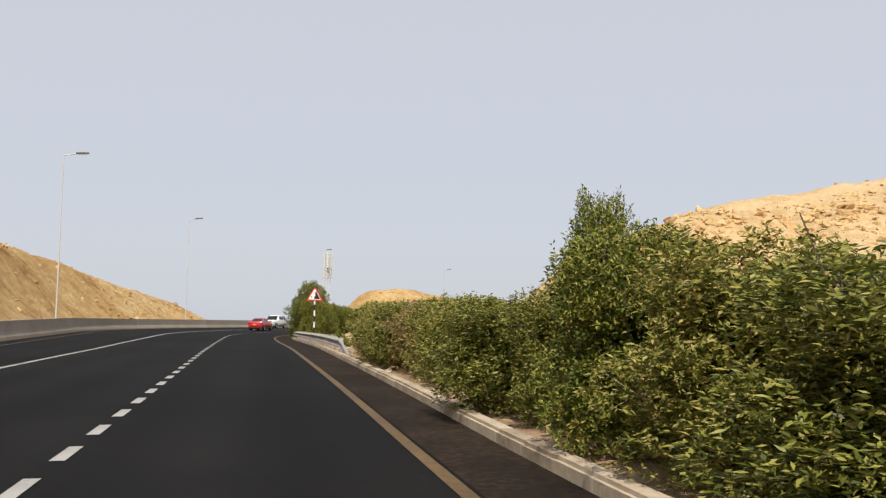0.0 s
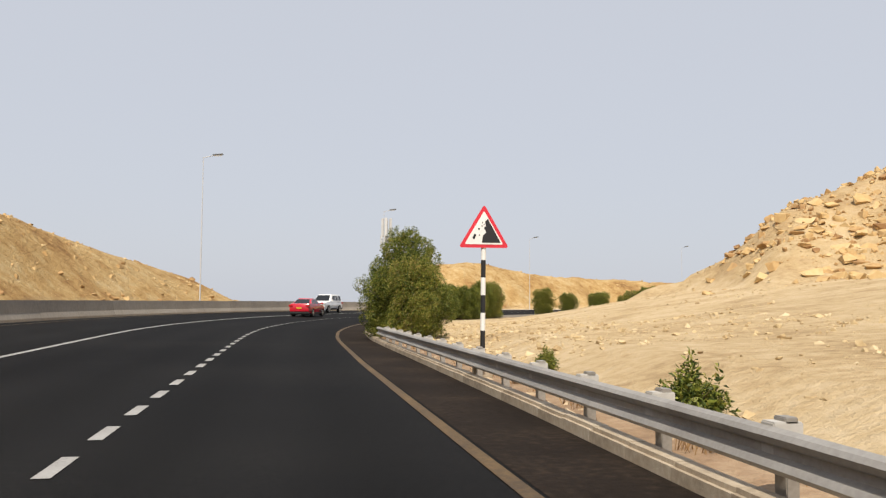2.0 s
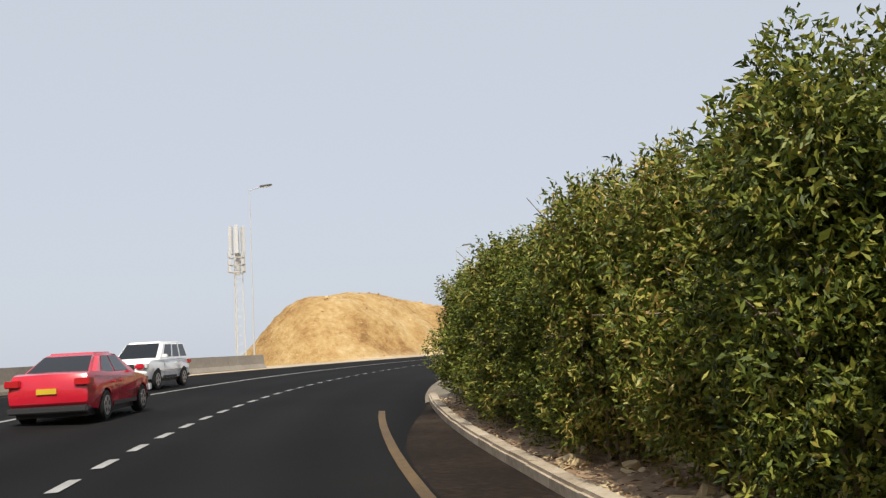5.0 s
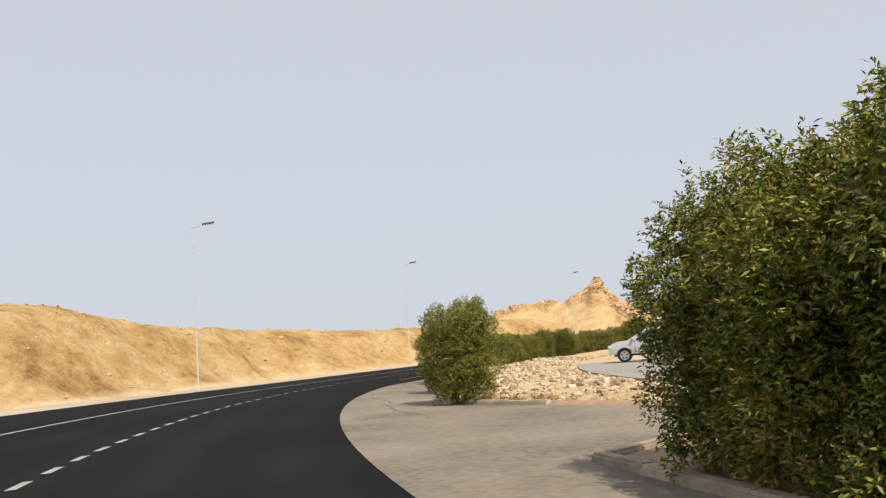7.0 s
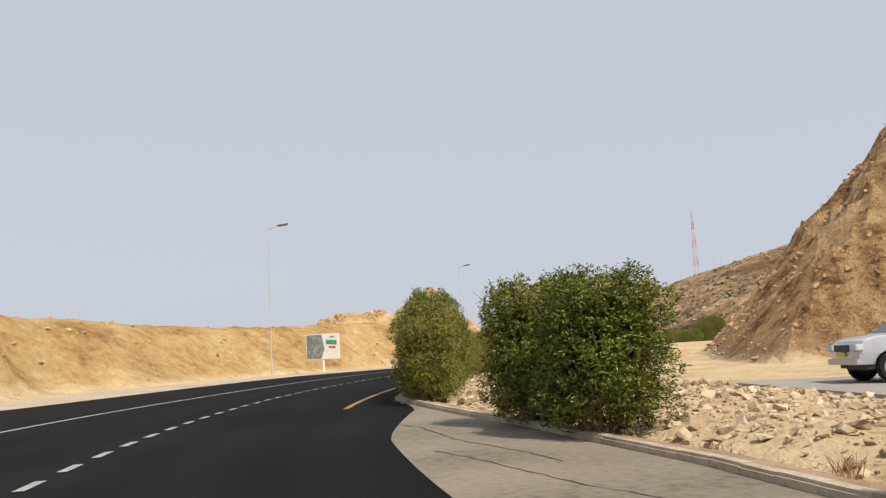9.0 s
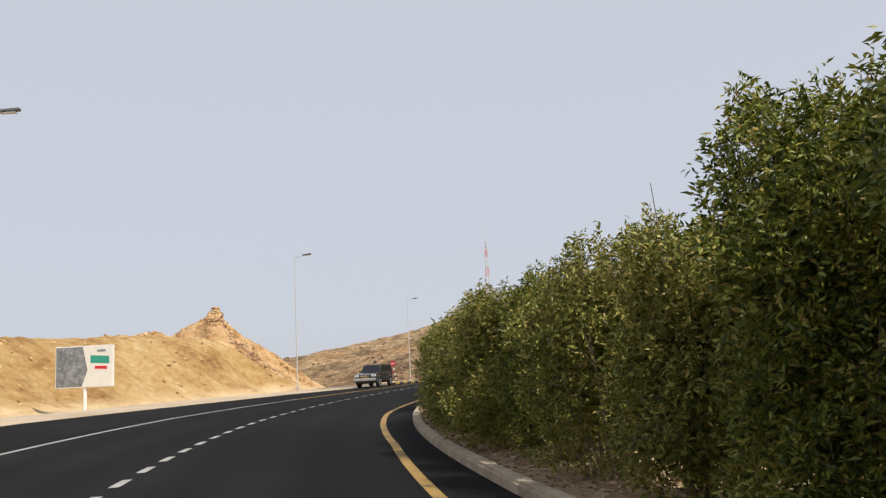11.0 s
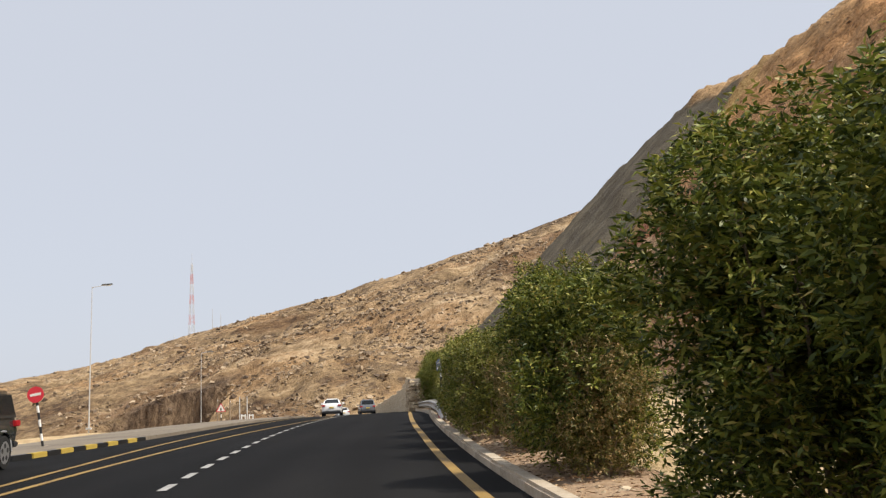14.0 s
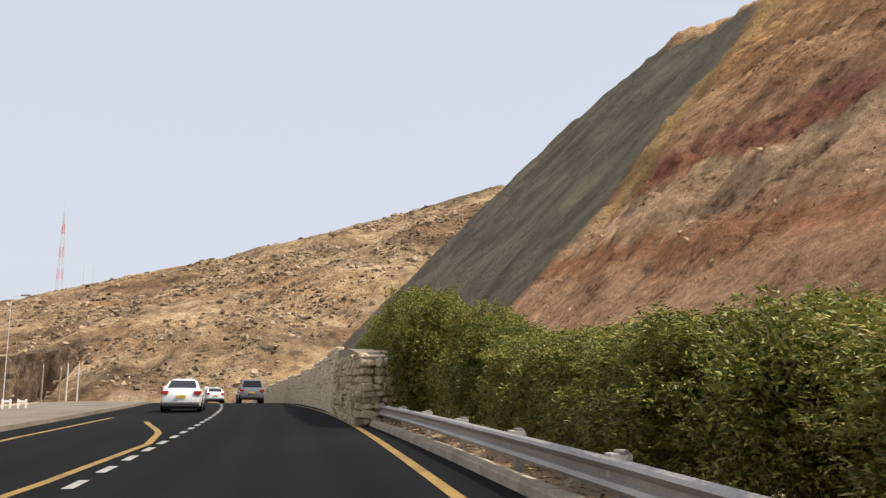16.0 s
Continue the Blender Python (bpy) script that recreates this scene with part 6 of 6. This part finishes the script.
        part("lower_valance", boxed(-w + 0.1, w - 0.1, front - 0.3, front + 0.02, low - 0.14, low + 0.06, bevel=0.03), TRIM, body)
        part("bull_bar", boxed(-w + 0.02, w - 0.02, front - 0.15, front + 0.14, low + 0.06, low + 0.30, bevel=0.05), PAINT["silver"], body, "wide silver front bumper")
        for k in range(5):
            part("grille_bar", boxed(-0.34 + 0.15 * k, -0.26 + 0.15 * k, front + 0.0, front + 0.03, nose - 0.27, nose - 0.11), CHROME, body)
    return thing


SEDAN = [(-2.20, 0.34), (-2.30, 0.45), (-2.32, 0.66), (-2.27, 0.90), (-2.20, 1.02), (-2.0, 1.06), (-1.5, 1.05), (-0.6, 1.00), (0.6, 0.97), (1.2, 0.93), (1.75, 0.84), (2.1, 0.73), (2.26, 0.60), (2.28, 0.44), (2.18, 0.27)]
SEDAN_CAB = (-1.95, 1.25, -0.95, 0.22, 0.96, 1.47, 0.80, 0.56)
WAGON = [(-2.3, 0.5), (-2.34, 0.8), (-2.28, 1.12), (-1.9, 1.16), (1.0, 1.12), (1.95, 1.05), (2.25, 0.92), (2.36, 0.62), (2.26, 0.38)]
WAGON_CAB = (-2.2, 1.2, -1.95, 0.35, 1.10, 1.78, 0.86, 0.70)
BOXY = [(-2.45, 0.55), (-2.48, 0.9), (-2.45, 1.22), (-2.2, 1.25), (0.9, 1.22), (2.1, 1.16), (2.42, 1.08), (2.46, 0.7), (2.38, 0.5)]
BOXY_CAB = (-2.38, 1.1, -2.25, 0.55, 1.2, 1.86, 0.88, 0.78)
TRUCK = [(-2.9, 0.62), (-2.93, 0.9), (-2.9, 1.28), (-2.6, 1.30), (0.9, 1.30), (2.2, 1.25), (2.62, 1.14), (2.78, 0.85), (2.74, 0.50)]
TRUCK_CAB = (-1.15, 1.66, -0.88, 0.42, 1.27, 1.97, 0.94, 0.74)


def on_road(s, d, back=False):
    return Matrix.Translation(spot(s, d)) @ pose(0, 0, 0, math.degrees(math.atan(np.interp(s, S, SLOPE))) * (-1 if back else 1), 0, turn(s) + (180 if back else 0))


vehicle("sedan", on_road(319.5, -1.6), "white saloon car on the dark asphalt", "car", PAINT["white"], 1.76, SEDAN, SEDAN_CAB, (-1.32, 1.36), 0.32, ((0.16, 0.44), (0.47, 0.80)))
vehicle("sedan", on_road(365.0, 0.7), "white saloon car further along the lane", "car", PAINT["white"], 1.74, SEDAN, SEDAN_CAB, (-1.32, 1.36), 0.32, ((0.16, 0.44), (0.47, 0.80)))
vehicle("suv", on_road(346.5, 2.4), "grey estate car beside the stone wall", "car", PAINT["grey"], 1.84, WAGON, WAGON_CAB, (-1.38, 1.42), 0.36, ((0.08, 0.3), (0.34, 0.56), (0.6, 0.86)))
vehicle("sedan", on_road(106.0, -2.9), "red saloon car in the bend", "car", PAINT["red"], 1.76, SEDAN, SEDAN_CAB, (-1.32, 1.36), 0.32, ((0.16, 0.44), (0.47, 0.80)))
vehicle("suv", on_road(119.4, -6.15, True), "white estate car coming round the bend", "car", PAINT["white"], 1.86, WAGON, WAGON_CAB, (-1.38, 1.42), 0.36, ((0.08, 0.3), (0.34, 0.56), (0.6, 0.86)))
vehicle("off_roader", on_road(261.2, -6.25, True), "dark green off-road car with chrome bumper by the junction", "car", PAINT["black"], 1.9, BOXY, BOXY_CAB, (-1.45, 1.5), 0.40, ((0.05, 0.3), (0.34, 0.6), (0.64, 0.92)), spare=True)
x, y = 55.0, 148.0
vehicle("pickup", Matrix.Translation((x, y, ground_at(x, y) + 0.09)) @ pose(0, 0, 0, 0, 0, 36), "silver double-cab pickup on the side road", "car", PAINT["silver"], 1.98, TRUCK, TRUCK_CAB, (-1.75, 1.85), 0.41, ((0.08, 0.42), (0.46, 0.84)), bed=(-2.75, -1.05))

# ---- small things by the side road ----
x, y = 78.8, 152.6
thing = empty("crate", Matrix.Translation((x, y, ground_at(x, y))) @ pose(0, 0, 0, 0, 0, 62), "blue and white plastic crate at the foot of the hill", "crate")
part("body", boxed(-0.55, 0.55, -0.3, 0.3, -0.05, 0.42, bevel=0.03), plain("pale_blue_plastic", (0.30, 0.42, 0.55), 0.5), thing)
part("lid", boxed(-0.57, 0.57, -0.32, 0.32, 0.42, 0.52, bevel=0.02), WHITE, thing, "white lid")
for k in (-0.36, 0.0, 0.36):
    part("panel", boxed(k - 0.11, k + 0.11, -0.315, -0.3, 0.06, 0.36, bevel=0.004), WHITE, thing)


# ---- dry grass behind the kerb ----
def tufts(name, label, places, mat, seed):
    rng = np.random.default_rng(seed)
    verts, faces = [], []
    for x, y, z, size in places:
        for k in range(26):
            a, lean, h = rng.uniform(0, 2 * math.pi), rng.uniform(0.05, 0.7), size * rng.uniform(0.5, 1.0)
            c, e = math.cos(a), math.sin(a)
            bx, by = x + rng.normal(0, 0.09), y + rng.normal(0, 0.09)
            n = len(verts)
            verts += [(bx - e * 0.006, by + c * 0.006, z), (bx + e * 0.006, by - c * 0.006, z), (bx + c * lean * h * 0.5, by + e * lean * h * 0.5, z + h * 0.7), (bx + c * lean * h, by + e * lean * h, z + h)]
            faces += [(n, n + 1, n + 2), (n, n + 2, n + 3)]
    return tagged(part(name, (verts, faces), mat), label, "grass", kind="stuff")


STRAW = material("dry_straw", [(0.25, (0.16, 0.085, 0.035)), (0.5, (0.30, 0.18, 0.08)), (0.8, (0.45, 0.31, 0.16))], 3, 20, 0.8, 0.0, island=0.5)
s = np.concatenate([rr.uniform(143.5, 147.2, 22), rr.uniform(150, 172, 14), rr.uniform(38, 66, 60), rr.uniform(212, 222, 14), rr.uniform(270, 300, 30)])
d = np.array([(apron_edge(v) if 108 < v < 183 else right_edge(v)) for v in s]) + rr.uniform(0.5, 1.5, len(s))
tufts("dry_grass", "thin dry brown grass behind the kerb", [(*spot(a, b, 0.06), h) for a, b, h in zip(s, d, rr.uniform(0.12, 0.30, len(s)))], STRAW, 3)

# ---- leaf litter under the hedge ----
LITTER = material("fallen_leaves", [(0.2, (0.10, 0.055, 0.028)), (0.5, (0.25, 0.15, 0.075)), (0.8, (0.42, 0.30, 0.17))], 3, 20, 0.8, 0.0, island=0.8)


def litter(name, label, places, seed):
    rng = np.random.default_rng(seed)
    verts, faces = [], []
    for x, y, z in places:
        a, tilt, size = rng.uniform(0, 2 * math.pi), rng.uniform(-0.5, 0.5), rng.uniform(0.035, 0.06)
        c, e, n = math.cos(a), math.sin(a), len(verts)
        verts += [(x - c * size, y - e * size, z), (x - e * size * 0.3, y + c * size * 0.3, z + 0.012 + tilt * 0.02), (x + c * size, y + e * size, z + 0.006), (x + e * size * 0.3, y - c * size * 0.3, z + 0.012 - tilt * 0.02)]
        faces.append((n, n + 1, n + 2, n + 3))
    return tagged(part(name, (verts, faces), LITTER), label, "leaves", kind="stuff")


s = np.concatenate([rr.uniform(66, 108, 2600), rr.uniform(184, 302, 8200)])
w = 0.26 + 1.3 * rr.uniform(0, 1, len(s)) ** 1.3
places = [spot(a, right_edge(a) + b, 0.02 + float(np.interp(b, [0.08, 0.5, 1.1, 1.8], [0.05, 0.12, 0.15, 0.12])) + 0.03) for a, b in zip(s, w)]
litter("leaf_litter", "fallen brown leaves on the soil under the hedge", places, 21)

# ---- weeds behind the guard rail ----
WEED = bush_meshes(19, 0.9, 0.55, 2600, LEAF, 0.2, ROUND, 0.0)
for a, d, wide in ((42.9, 6.1, 0.9), (43.6, 6.4, 0.7), (50.6, 6.8, 0.5), (51.4, 7.0, 0.5), (38.6, 6.0, 0.55)):
    q = spot(a, d)
    thing = tagged(new("weed"), "small fresh green weed behind the guard rail", "weed", "weeds behind the guard rail")
    thing.matrix_basis = Matrix.Translation((q.x, q.y, max(q.z + 0.05, ground_at(q.x, q.y)))) @ pose(0, 0, 0, 0, 0, 40 * a) @ Matrix.Diagonal((wide, wide, wide, 1))
    part("leaves", WEED[0], LEAF, thing, "fresh narrow green leaves")
    part("stems", WEED[1], BARK, thing)

# ---- cracks in the apron ----
TAR = plain("dark_crack_filler", (0.035, 0.03, 0.026), 0.8)
crack_rng = random.Random(8)
for a, b, d0, d1 in ((160.8, 150.5, 5.1, 6.5), (166, 158, 5.4, 7.6), (141, 150, 7.2, 6.2), (172, 164, 5.3, 6.9)):
    rows = []
    for k in range(25):
        t = k / 24
        s, d = a + (b - a) * t, d0 + (d1 - d0) * t + 0.10 * math.sin(9 * t) + crack_rng.uniform(-0.05, 0.05)
        half = crack_rng.uniform(0.006, 0.024)
        rows.append([spot(s, d - half, 0.037), spot(s, d + half, 0.037)])
    tagged(strip("crack", rows, TAR), "thin dark crack across the concrete apron", "crack", kind="structure")
